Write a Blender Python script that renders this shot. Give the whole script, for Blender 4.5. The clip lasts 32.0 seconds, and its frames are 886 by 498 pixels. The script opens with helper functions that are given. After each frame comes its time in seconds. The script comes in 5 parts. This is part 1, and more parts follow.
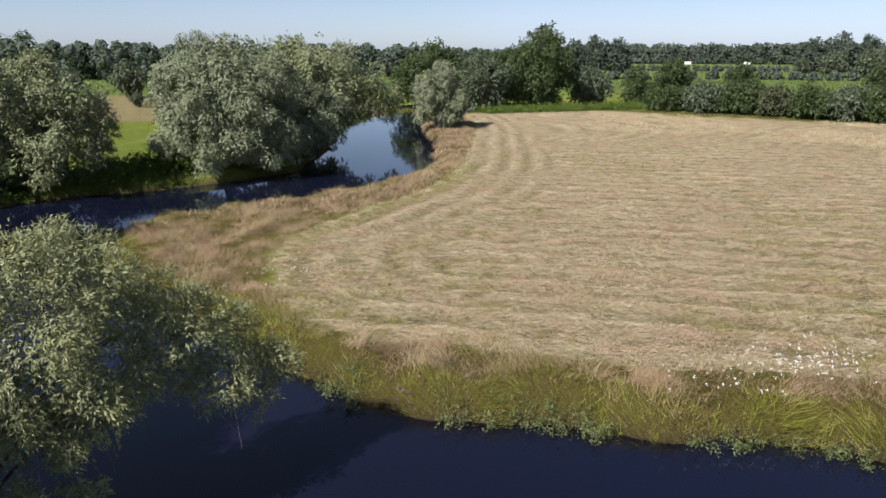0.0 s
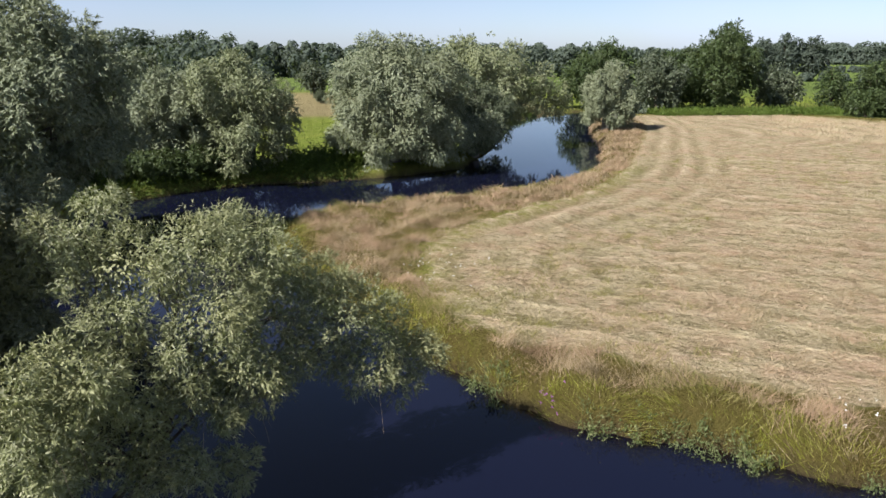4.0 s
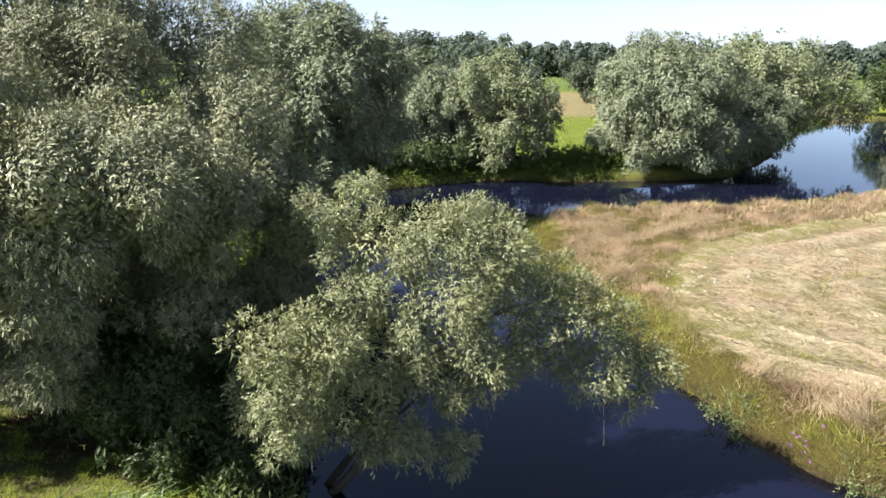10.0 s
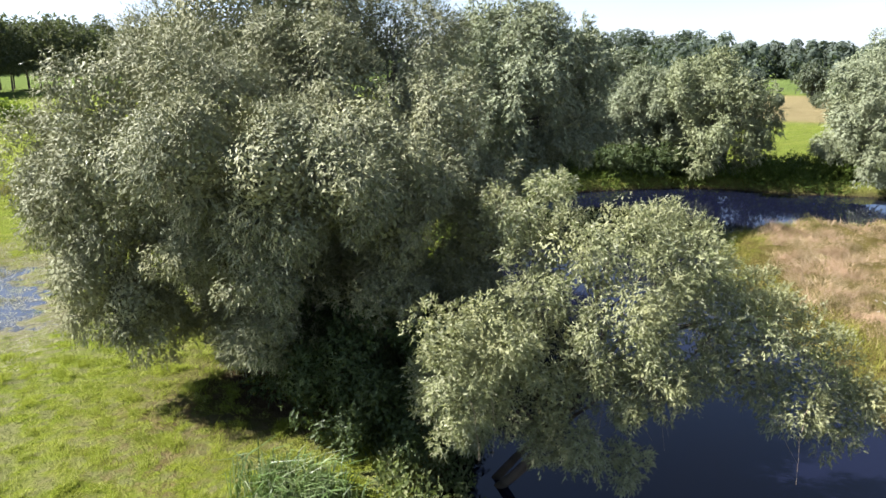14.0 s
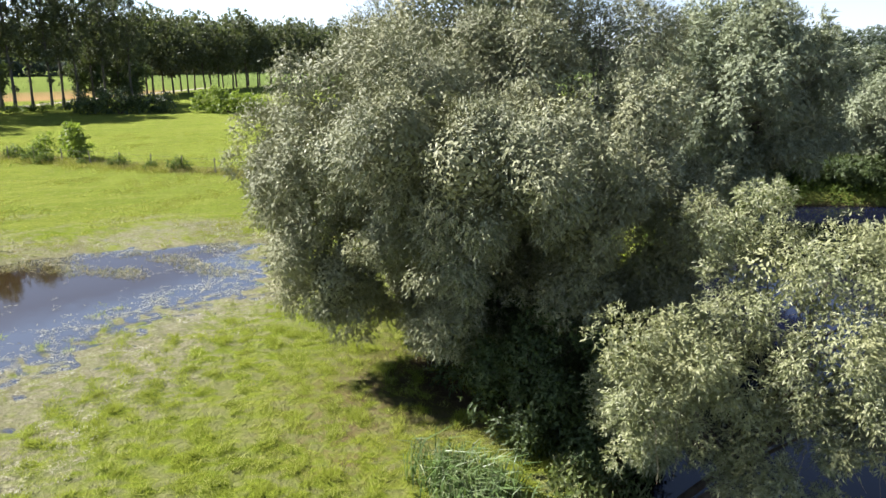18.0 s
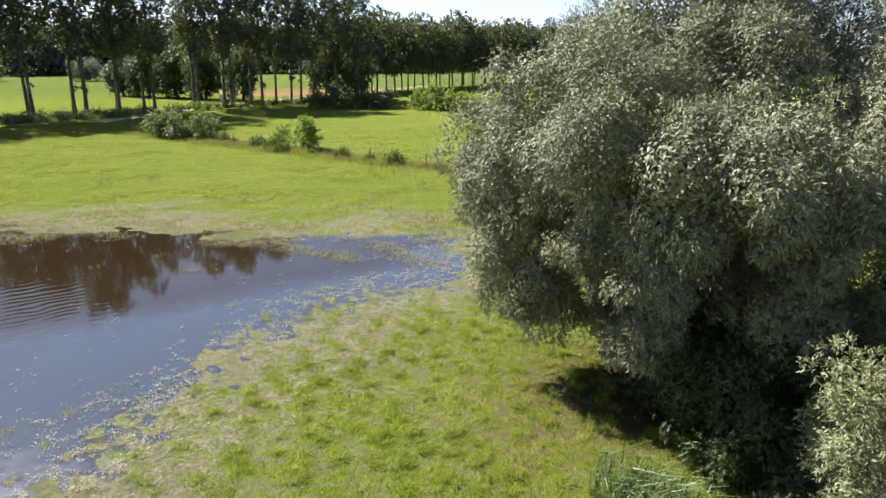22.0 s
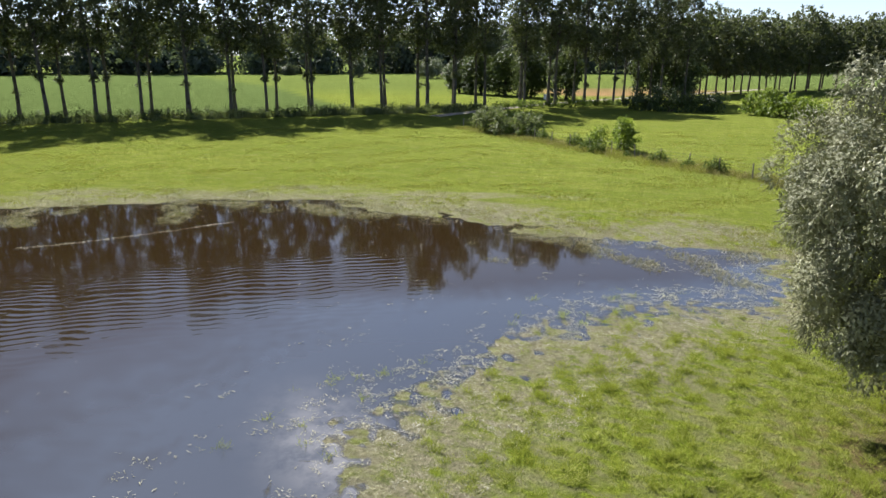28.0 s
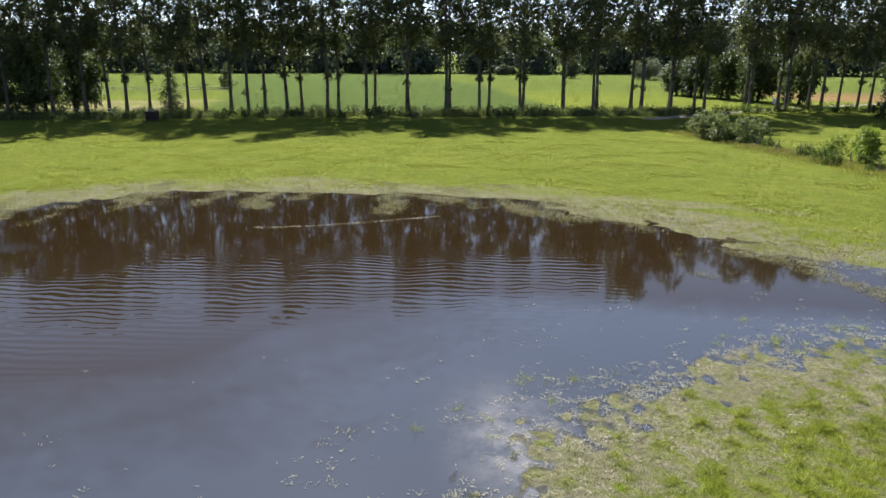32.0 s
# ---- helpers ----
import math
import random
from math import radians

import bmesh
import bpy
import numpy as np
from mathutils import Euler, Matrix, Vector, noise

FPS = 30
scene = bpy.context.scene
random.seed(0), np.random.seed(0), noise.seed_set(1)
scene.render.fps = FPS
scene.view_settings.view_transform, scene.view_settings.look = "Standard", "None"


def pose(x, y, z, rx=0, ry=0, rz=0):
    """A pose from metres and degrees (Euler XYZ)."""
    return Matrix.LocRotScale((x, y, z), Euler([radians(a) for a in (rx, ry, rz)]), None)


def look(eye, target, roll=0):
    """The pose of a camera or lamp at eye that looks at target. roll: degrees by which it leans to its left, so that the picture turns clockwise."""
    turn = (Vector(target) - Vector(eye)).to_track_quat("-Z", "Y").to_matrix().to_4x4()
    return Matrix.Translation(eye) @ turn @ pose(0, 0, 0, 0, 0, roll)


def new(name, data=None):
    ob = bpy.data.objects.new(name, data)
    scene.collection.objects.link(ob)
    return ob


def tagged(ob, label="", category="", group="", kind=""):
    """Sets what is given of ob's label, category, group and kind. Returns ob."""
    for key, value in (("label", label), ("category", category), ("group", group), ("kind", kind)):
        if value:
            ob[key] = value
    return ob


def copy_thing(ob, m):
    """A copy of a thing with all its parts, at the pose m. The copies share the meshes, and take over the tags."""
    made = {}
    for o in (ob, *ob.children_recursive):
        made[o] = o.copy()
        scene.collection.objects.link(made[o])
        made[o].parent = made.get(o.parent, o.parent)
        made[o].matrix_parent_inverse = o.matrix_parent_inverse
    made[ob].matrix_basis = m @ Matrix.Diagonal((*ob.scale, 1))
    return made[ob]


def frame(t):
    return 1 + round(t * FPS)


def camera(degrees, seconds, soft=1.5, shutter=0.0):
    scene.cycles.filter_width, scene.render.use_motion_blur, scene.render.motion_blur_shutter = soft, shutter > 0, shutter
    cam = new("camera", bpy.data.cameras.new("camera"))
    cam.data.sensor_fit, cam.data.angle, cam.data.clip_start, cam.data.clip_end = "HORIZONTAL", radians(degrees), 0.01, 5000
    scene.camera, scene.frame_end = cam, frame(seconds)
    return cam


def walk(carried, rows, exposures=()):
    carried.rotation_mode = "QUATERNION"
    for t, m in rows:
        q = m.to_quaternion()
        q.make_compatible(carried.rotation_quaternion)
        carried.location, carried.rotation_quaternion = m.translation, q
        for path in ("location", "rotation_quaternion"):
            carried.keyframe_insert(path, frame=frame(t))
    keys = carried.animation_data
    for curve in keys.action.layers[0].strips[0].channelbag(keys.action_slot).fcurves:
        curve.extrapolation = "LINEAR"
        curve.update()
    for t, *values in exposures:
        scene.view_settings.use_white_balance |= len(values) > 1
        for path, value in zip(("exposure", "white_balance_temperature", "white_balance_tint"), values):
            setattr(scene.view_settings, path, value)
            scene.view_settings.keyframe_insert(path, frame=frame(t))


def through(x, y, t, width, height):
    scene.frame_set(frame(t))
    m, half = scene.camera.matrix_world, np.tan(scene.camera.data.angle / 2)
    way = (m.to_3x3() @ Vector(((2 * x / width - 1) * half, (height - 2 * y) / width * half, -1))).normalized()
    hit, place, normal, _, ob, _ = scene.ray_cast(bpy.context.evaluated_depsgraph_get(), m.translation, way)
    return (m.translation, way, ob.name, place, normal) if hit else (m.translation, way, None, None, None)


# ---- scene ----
TILT = 74.49
cam = camera(64.4, 32.0)
walk(cam, [
    (0, pose(-0.39, -0.40, 9.65, TILT, 0, -18.50)),
    (1, pose(-0.34, -0.39, 9.63, TILT, 0, -15.09)),
    (2, pose(-0.26, -0.37, 9.62, TILT, 0, -11.75)),
    (3, pose(-0.19, -0.35, 9.60, TILT, 0, -8.42)),
    (3.5, pose(-0.16, -0.32, 9.59, TILT, 0, -6.73)),
    (5.5, pose(-0.06, -0.15, 9.54, TILT, 0, 0.00)),
    (6.5, pose(-0.02, -0.06, 9.52, TILT, 0, 3.39)),
    (7.5, pose(0.04, -0.01, 9.50, TILT, 0, 7.01)),
    (8.5, pose(0.11, -0.00, 9.50, TILT, 0, 10.68)),
    (9.5, pose(0.18, -0.00, 9.49, TILT, 0, 14.34)),
    (10.5, pose(0.24, 0.00, 9.49, TILT, 0, 17.99)),
    (11.5, pose(0.30, 0.02, 9.48, TILT, 0, 22.01)),
    (12.5, pose(0.35, 0.04, 9.47, TILT, 0, 26.09)),
    (13.5, pose(0.40, 0.07, 9.46, TILT, 0, 30.32)),
    (14.5, pose(0.43, 0.11, 9.44, TILT, 0, 34.51)),
    (16.5, pose(0.45, 0.23, 9.42, TILT, 0, 42.63)),
    (17.5, pose(0.46, 0.28, 9.40, TILT, 0, 46.84)),
    (18.5, pose(0.45, 0.31, 9.40, TILT, 0, 51.04)),
    (19.5, pose(0.43, 0.32, 9.40, TILT, 0, 55.20)),
    (20.5, pose(0.42, 0.33, 9.40, TILT, 0, 59.43)),
    (21.5, pose(0.40, 0.33, 9.40, TILT, 0, 63.57)),
    (22.5, pose(0.37, 0.33, 9.40, TILT, 0, 67.75)),
    (23.5, pose(0.35, 0.33, 9.41, TILT, 0, 71.97)),
    (24.5, pose(0.32, 0.32, 9.42, TILT, 0, 76.16)),
    (25.5, pose(0.30, 0.32, 9.43, TILT, 0, 80.37)),
    (27.5, pose(0.32, 0.30, 9.47, TILT, 0, 88.77)),
    (28.5, pose(0.36, 0.30, 9.50, TILT, 0, 92.97)),
    (29.5, pose(0.39, 0.29, 9.53, TILT, 0, 97.13)),
    (30.5, pose(0.42, 0.29, 9.56, TILT, 0, 101.29)),
    (31.5, pose(0.45, 0.28, 9.58, TILT, 0, 105.49)),
    (32, pose(0.46, 0.28, 9.59, TILT, 0, 107.57)),
], exposures=[(0, 1.15, 5900, 14), (6, 1.6, 5900, 14), (13, 2.17, 5900, 14), (17, 2.17, 5900, 14), (20, 2.0, 5900, 14), (25, 1.74, 5900, 14), (32, 1.62, 5900, 14)])

# ---------- light ----------
SUN_YAW, SUN_UP = 117.0, 44.0            # degrees to the left of the y axis, and above the horizon
sun_way = Vector((-math.sin(radians(SUN_YAW)) * math.cos(radians(SUN_UP)),
                  math.cos(radians(SUN_YAW)) * math.cos(radians(SUN_UP)), math.sin(radians(SUN_UP))))
world = bpy.data.worlds.new("sky")
scene.world = world
world.use_nodes = True
wt = world.node_tree
sky = wt.nodes.new("ShaderNodeTexSky")
sky.sky_type, sky.sun_disc = "NISHITA", False
sky.sun_elevation, sky.sun_rotation = radians(SUN_UP), radians(-SUN_YAW)
sky.air_density, sky.dust_density, sky.ozone_density, sky.altitude = 1.0, 0.45, 4.5, 20
wt.nodes["Background"].inputs["Strength"].default_value = 0.05
way = wt.nodes.new("ShaderNodeTexCoord")
veil = wt.nodes.new("ShaderNodeTexNoise")                  # thin high cloud over the whole sky
veil.inputs["Scale"].default_value, veil.inputs["Detail"].default_value = 2.6, 5
wt.links.new(way.outputs["Generated"], veil.inputs["Vector"])
much = wt.nodes.new("ShaderNodeMapRange")
for i, v in ((1, 0.35), (2, 0.7), (3, 0.3), (4, 0.65)):
    much.inputs[i].default_value = v
grey = wt.nodes.new("ShaderNodeRGBToBW")
white = wt.nodes.new("ShaderNodeMix")
white.data_type, white.blend_type = "RGBA", "MULTIPLY"
white.inputs[0].default_value, white.inputs[7].default_value = 1.0, (1.0, 1.1, 1.3, 1)
both = wt.nodes.new("ShaderNodeMix")
both.data_type = "RGBA"
for a, c in ((veil.outputs["Fac"], much.inputs[0]), (sky.outputs["Color"], grey.inputs[0]), (grey.outputs[0], white.inputs[6]), (much.outputs[0], both.inputs[0]),
             (sky.outputs["Color"], both.inputs[6]), (white.outputs[2], both.inputs[7]), (both.outputs[2], wt.nodes["Background"].inputs["Color"])):
    wt.links.new(a, c)
sun = new("sun", bpy.data.lights.new("sun", "SUN"))
sun.data.energy, sun.data.angle, sun.data.color = 5.0, radians(0.55), (1.0, 0.93, 0.80)
sun.matrix_world = look(sun_way * 300, (0, 0, 0))

# ---------- materials ----------


class Nodes:
    """Short names for building a node material."""

    def __init__(self, name):
        self.mat = bpy.data.materials.new(name)
        self.mat.use_nodes = True
        self.t = self.mat.node_tree
        self.bsdf = self.t.nodes["Principled BSDF"]
        self.out = self.t.nodes["Material Output"]

    def add(self, kind, **values):
        n = self.t.nodes.new("ShaderNode" + kind)
        for key, v in values.items():
            if key in n.inputs:
                self.put(v, n.inputs[key])
        return n

    def put(self, v, socket):
        if isinstance(v, bpy.types.NodeSocket):
            self.t.links.new(v, socket)
        elif isinstance(v, (tuple, list)) and len(v) == 3 and socket.type == "RGBA":
            socket.default_value = (*v, 1)
        else:
            socket.default_value = v

    def coords(self):
        return self.add("NewGeometry").outputs["Position"]

    def noise(self, scale, detail=4.0, rough=0.6, at=None, squash=None, turn=None):
        v = at if at is not None else self.coords()
        if turn is not None:
            m = self.add("Mapping", Vector=v)
            m.inputs["Rotation"].default_value = (0, 0, radians(turn))
            v = m.outputs["Vector"]
        if squash:
            m = self.add("Mapping", Vector=v)
            m.inputs["Scale"].default_value = squash
            v = m.outputs["Vector"]
        return self.add("TexNoise", Vector=v, Scale=scale, Detail=detail, Roughness=rough).outputs["Fac"]

    def ramp(self, fac, lo, hi, a=0.0, b=1.0):
        n = self.add("MapRange", Value=fac)
        for i, v in ((1, lo), (2, hi), (3, a), (4, b)):
            self.put(v, n.inputs[i])
        return n.outputs["Result"]

    def mix(self, fac, a, b, blend="MIX"):
        n = self.add("Mix")
        n.data_type, n.blend_type = "RGBA", blend
        self.put(fac, n.inputs[0]), self.put(a, n.inputs[6]), self.put(b, n.inputs[7])
        return n.outputs[2]

    def math(self, op, a, b=0.0):
        n = self.add("Math")
        n.operation = op
        self.put(a, n.inputs[0]), self.put(b, n.inputs[1])
        return n.outputs[0]

    def attr(self, name):
        n = self.add("Attribute")
        n.attribute_name = name
        return n.outputs["Fac"]

    def bump(self, height, strength, distance):
        return self.add("Bump", Height=height, Strength=strength, Distance=distance).outputs["Normal"]

    def finish(self, colour, rough=0.8, normal=None, spec=0.3):
        self.put(colour, self.bsdf.inputs["Base Color"])
        self.put(rough, self.bsdf.inputs["Roughness"])
        self.put(spec, self.bsdf.inputs["Specular IOR Level"])
        if normal is not None:
            self.put(normal, self.bsdf.inputs["Normal"])
        return self.mat


def leaf_material(name, dark, light, pale=None, through=0.35, rough=0.45, patch=0.5, turn=None, gloss=0.22):
    n = Nodes(name)
    rnd = n.add("NewGeometry").outputs["Random Per Island"]
    c = n.mix(rnd, dark, light)
    if pale:
        c = n.mix(n.ramp(rnd, 0.6, 0.95), c, pale)
    c = n.mix(n.ramp(n.noise(patch, 3), 0.4, 0.62, 0.0, 0.75), c, turn or tuple(0.6 * v for v in light))
    n.finish(c, rough, spec=gloss)
    tr = n.add("BsdfTranslucent", Color=n.mix(0.35, c, (0.18, 0.24, 0.02)))
    m = n.add("MixShader", Fac=through)
    n.t.links.new(n.bsdf.outputs[0], m.inputs[1]), n.t.links.new(tr.outputs[0], m.inputs[2])
    n.t.links.new(m.outputs[0], n.out.inputs["Surface"])
    return n.mat


def bark_material(name, a, b):
    n = Nodes(name)
    g = n.noise(9, 6, 0.7, squash=(1, 1, 0.2))
    c = n.mix(g, a, b)
    c = n.mix(n.ramp(n.noise(1.3, 3), 0.5, 0.7), c, tuple(0.5 * v for v in a))
    return n.finish(c, 0.9, n.bump(g, 0.8, 0.03), 0.15)


def plain_material(name, a, b, rough=0.8, scale=6.0):
    n = Nodes(name)
    g = n.noise(scale, 5)
    return n.finish(n.mix(n.ramp(g, 0.35, 0.65), a, b), rough, n.bump(g, 0.4, 0.02))


LEAF_WILLOW = leaf_material("willow_leaves", (0.13, 0.139, 0.071), (0.205, 0.21, 0.117), (0.285, 0.285, 0.19), 0.06, 0.5, 0.4, (0.188, 0.186, 0.094), 0.15)
LEAF_SALLOW = leaf_material("sallow_leaves", (0.175, 0.19, 0.09), (0.262, 0.274, 0.145), (0.345, 0.345, 0.228), 0.3, 0.5, 0.6, (0.246, 0.245, 0.118), 0.15)
LEAF_SILVER = leaf_material("silver_willow_leaves", (0.15, 0.172, 0.098), (0.21, 0.232, 0.146), (0.27, 0.29, 0.2), 0.15, 0.5, 0.2, (0.18, 0.195, 0.112), 0.15)
LEAF_GREY = leaf_material("grey_green_leaves", (0.0528, 0.0688, 0.04), (0.0944, 0.112, 0.068), (0.132, 0.148, 0.1), 0.2, 0.5, 0.15, (0.072, 0.084, 0.0464))
LEAF_YELLOW = leaf_material("yellowing_willow_leaves", (0.142, 0.162, 0.08), (0.20, 0.22, 0.118), (0.26, 0.275, 0.17), 0.15, 0.5, 0.2, (0.176, 0.19, 0.092))
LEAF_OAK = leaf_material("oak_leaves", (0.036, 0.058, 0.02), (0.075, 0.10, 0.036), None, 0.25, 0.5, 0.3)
LEAF_POPLAR = leaf_material("poplar_leaves", (0.052, 0.062, 0.033), (0.098, 0.107, 0.058), (0.135, 0.14, 0.085), 0.33, 0.5, 0.3, None, 0.15)
LEAF_BUSH = leaf_material("bush_leaves", (0.05, 0.08, 0.016), (0.12, 0.168, 0.032), None, 0.35, 0.5, 0.4, None, 0.1)
LEAF_FRESH = leaf_material("fresh_leaves", (0.0944, 0.148, 0.0134), (0.202, 0.269, 0.0336), None, 0.5, 0.5, 0.6)
# distance haze is put into these paler, bluer leaf colours
LEAF_HAZED = leaf_material("hazed_leaves", (0.066, 0.085, 0.066), (0.092, 0.112, 0.086), None, 0.25, 0.7, 0.03, None, 0.1)
BARK_GREY = bark_material("grey_bark", (0.104, 0.092, 0.076), (0.192, 0.176, 0.152))
BARK_POPLAR = bark_material("poplar_bark", (0.06, 0.0528, 0.0432), (0.12, 0.108, 0.0896))
BARK_DARK = bark_material("dark_bark", (0.056, 0.044, 0.032), (0.12, 0.096, 0.072))
TWIG = plain_material("dead_twigs", (0.28, 0.22, 0.14), (0.16, 0.12, 0.08))
WOOD_POST = plain_material("weathered_wood", (0.20, 0.17, 0.13), (0.32, 0.28, 0.23), 0.85, 20)
DARK_METAL = plain_material("dark_steel", (0.03, 0.03, 0.03), (0.06, 0.055, 0.05), 0.5, 4)
WHITE_PAINT = plain_material("white_paint", (0.75, 0.75, 0.73), (0.6, 0.6, 0.58), 0.4, 3)
GRASS_OLIVE = leaf_material("olive_grass", (0.115, 0.102, 0.034), (0.25, 0.21, 0.08), (0.40, 0.32, 0.175), 0.35, 0.65, 1.1, (0.165, 0.16, 0.036), 0.05)
GRASS_GREEN = leaf_material("green_grass", (0.14, 0.172, 0.02), (0.29, 0.322, 0.05), (0.40, 0.40, 0.15), 0.45, 0.6, 0.7, (0.255, 0.285, 0.034), 0.05)
GRASS_DRY = leaf_material("dry_grass", (0.175, 0.132, 0.068), (0.315, 0.24, 0.14), (0.46, 0.365, 0.245), 0.25, 0.7, 0.6, (0.305, 0.2, 0.132), 0.05)
GRASS_BANK = leaf_material("bank_grass", (0.14, 0.15, 0.021), (0.3, 0.29, 0.05), (0.43, 0.38, 0.15), 0.4, 0.65, 0.9, (0.18, 0.19, 0.022), 0.05)
HAY = leaf_material("mown_hay", (0.28, 0.23, 0.13), (0.43, 0.36, 0.23), (0.55, 0.475, 0.33), 0.2, 0.8, 0.3, (0.38, 0.28, 0.185), 0.05)
STRAW = leaf_material("bleached_straw", (0.22, 0.205, 0.135), (0.34, 0.32, 0.235), (0.50, 0.48, 0.40), 0.2, 0.7, 0.6, (0.30, 0.29, 0.16), 0.1)
REED = leaf_material("reed_leaves", (0.0672, 0.114, 0.0336), (0.134, 0.188, 0.0672), (0.242, 0.269, 0.162), 0.3, 0.4, 0.8)
WEED = leaf_material("waterside_weeds", (0.075, 0.10, 0.032), (0.15, 0.18, 0.075), (0.25, 0.25, 0.12), 0.35, 0.5, 0.8, None, 0.1)
FLOWER = leaf_material("white_flowers", (0.7, 0.68, 0.62), (0.85, 0.83, 0.78), None, 0.3, 0.6)
PURPLE = leaf_material("purple_flowers", (0.30, 0.08, 0.32), (0.45, 0.16, 0.45), None, 0.3, 0.6)

# ---------- the plan: river, pond and fields as smooth shapes ----------
RIVER = [(70, -22), (34, -4), (17, 4.5), (8.6, 8.6), (3.1, 11.8), (-1.9, 16.0), (-4.8, 21.0), (-8, 26.5), (-12, 34), (-13.5, 43),
         (-9, 50.5), (1, 54.3), (8.5, 58.5), (13.5, 64), (18, 76), (21.3, 91), (28.5, 113), (42, 124), (80, 128), (140, 150)]
POND = [(-11, -3.6), (-15.2, -2.4), (-17.4, -1.0), (-20.1, 0.9), (-23, 3.4), (-25.1, 6.2), (-26, 10), (-26.5, 12.6), (-30, 14.2), (-34, 12.5),
        (-37, 6), (-40, 0.5), (-44.5, -7), (-45.5, -14), (-44, -24), (-41, -32), (-35, -38), (-24, -46), (-8, -44), (2, -34), (-2, -16)]
RIVER_HALF, RIVER_Z, POND_Z = 6.1, -0.8, -0.12


def smooth_line(points, step, closed=False):
    """A Catmull-Rom curve through the points, cut into short pieces."""
    p = np.array(points, float)
    p = np.vstack([p[-1], p, p[0], p[1]]) if closed else np.vstack([2 * p[0] - p[1], p, 2 * p[-1] - p[-2]])
    out = []
    for a, b, c, d in zip(p[:-3], p[1:-2], p[2:-1], p[3:]):
        for u in np.linspace(0, 1, max(2, int(np.linalg.norm(c - b) / step)), endpoint=False):
            out.append(0.5 * (2 * b + (c - a) * u + (2 * a - 5 * b + 4 * c - d) * u * u + (3 * b - a - 3 * c + d) * u ** 3))
    return np.array(out)


MOWN_EDGE = [(95, -26), (40, 1.5), (24, 10.5), (17.3, 14.6), (12, 17.2), (9.1, 19.1), (6.6, 20.9), (3.7, 22.8), (2.3, 25.9), (1.5, 29.4), (2.1, 33.9), (3.6, 37.6),
             (6.5, 40.8), (10, 44.3), (14.9, 49), (18.6, 54.8), (22.7, 62.2), (29.9, 79.5), (35, 92.2), (40, 113)]
RIVER_LINE, POND_LINE, MOWN_LINE = smooth_line(RIVER, 2.0), smooth_line(POND, 1.5, True), smooth_line(MOWN_EDGE, 2.0)


def line_distance(x, y, line, closed=False):
    """The distance of points from a line, and on which side they lie (positive: to its left)."""
    a = line
    b = np.roll(line, -1, 0) if closed else line[1:]
    a = a if closed else line[:-1]
    best, side = np.full(x.shape, 1e9), np.zeros(x.shape)
    for (ax, ay), (bx, by) in zip(a, b):
        dx, dy = bx - ax, by - ay
        u = np.clip(((x - ax) * dx + (y - ay) * dy) / (dx * dx + dy * dy), 0, 1)
        qx, qy = x - ax - u * dx, y - ay - u * dy
        d = np.hypot(qx, qy)
        m = d < best
        best[m] = d[m]
        side[m] = np.sign(dx * qy - dy * qx)[m]
    return best, side


def inside_loop(x, y, loop):
    odd = np.zeros(x.shape, bool)
    for (ax, ay), (bx, by) in zip(loop, np.roll(loop, -1, 0)):
        if ay == by:
            continue
        odd ^= ((ay > y) != (by > y)) & (x < (bx - ax) * (y - ay) / (by - ay) + ax)
    return odd


def wobble(x, y, scale, seed=0):
    """Cheap smooth noise, about -1 to 1."""
    r = np.random.RandomState(seed + 7)
    v = np.zeros(np.shape(x))
    for k in range(7):
        a, f, p = r.uniform(0, 6.28), scale * r.uniform(0.6, 1.9), r.uniform(0, 6.28)
        v = v + np.sin((x * math.cos(a) + y * math.sin(a)) * f + p + 1.3 * np.sin((y * math.cos(a) - x * math.sin(a)) * f * 0.7 + 2 * p))
    return v / 4.0


def step01(v, lo, hi):
    u = np.clip((v - lo) / (hi - lo), 0, 1)
    return u * u * (3 - 2 * u)


def river_distance(x, y):
    near = (np.abs(x) < 260) & (np.abs(y) < 260)
    d, s = np.full(np.shape(x), 300.0), np.ones(np.shape(x))
    d[near], s[near] = line_distance(x[near], y[near], RIVER_LINE)
    wide = 3.0 * np.exp(-((x + 14) ** 2 + (y - 48) ** 2) / 70)       # the pool at the bend
    return d - wide + 0.5 * wobble(x, y, 0.55, 1), s


def pond_distance(x, y):
    near = (np.abs(x) < 110) & (np.abs(y) < 90)
    d = np.full(np.shape(x), 100.0)
    e, _ = line_distance(x[near], y[near], POND_LINE, True)
    d[near] = np.where(inside_loop(x[near], y[near], POND_LINE), -e, e)
    far = step01(-x, 28, 35) * (0.35 + 0.65 * step01(y, -16, -4))       # the far shore is ragged, drawn out in streaks
    return d + 0.9 * wobble(x, y, 0.45, 5) + far * (2.4 * wobble(1.7 * x, 0.4 * y, 0.5, 15) + 1.2 * wobble(2.2 * x, 0.6 * y, 1.1, 16) - 1.0)


def field_far_edge(x, y):
    """Metres short of the two far edges of the mown field (negative beyond them)."""
    return 113 - 0.03 * (x - 40) - y, -((x - 64.6) * 0.81 + (y - 80.4) * 0.58)


def mown_distance(x, y):
    """Metres inside the mown field from its edge along the stream (negative outside)."""
    near = (x > -40) & (x < 130) & (y > -40) & (y < 130)
    d = np.full(np.shape(x), 100.0)
    e, side = line_distance(x[near], y[near], MOWN_LINE)
    d[near] = -side * e
    return d


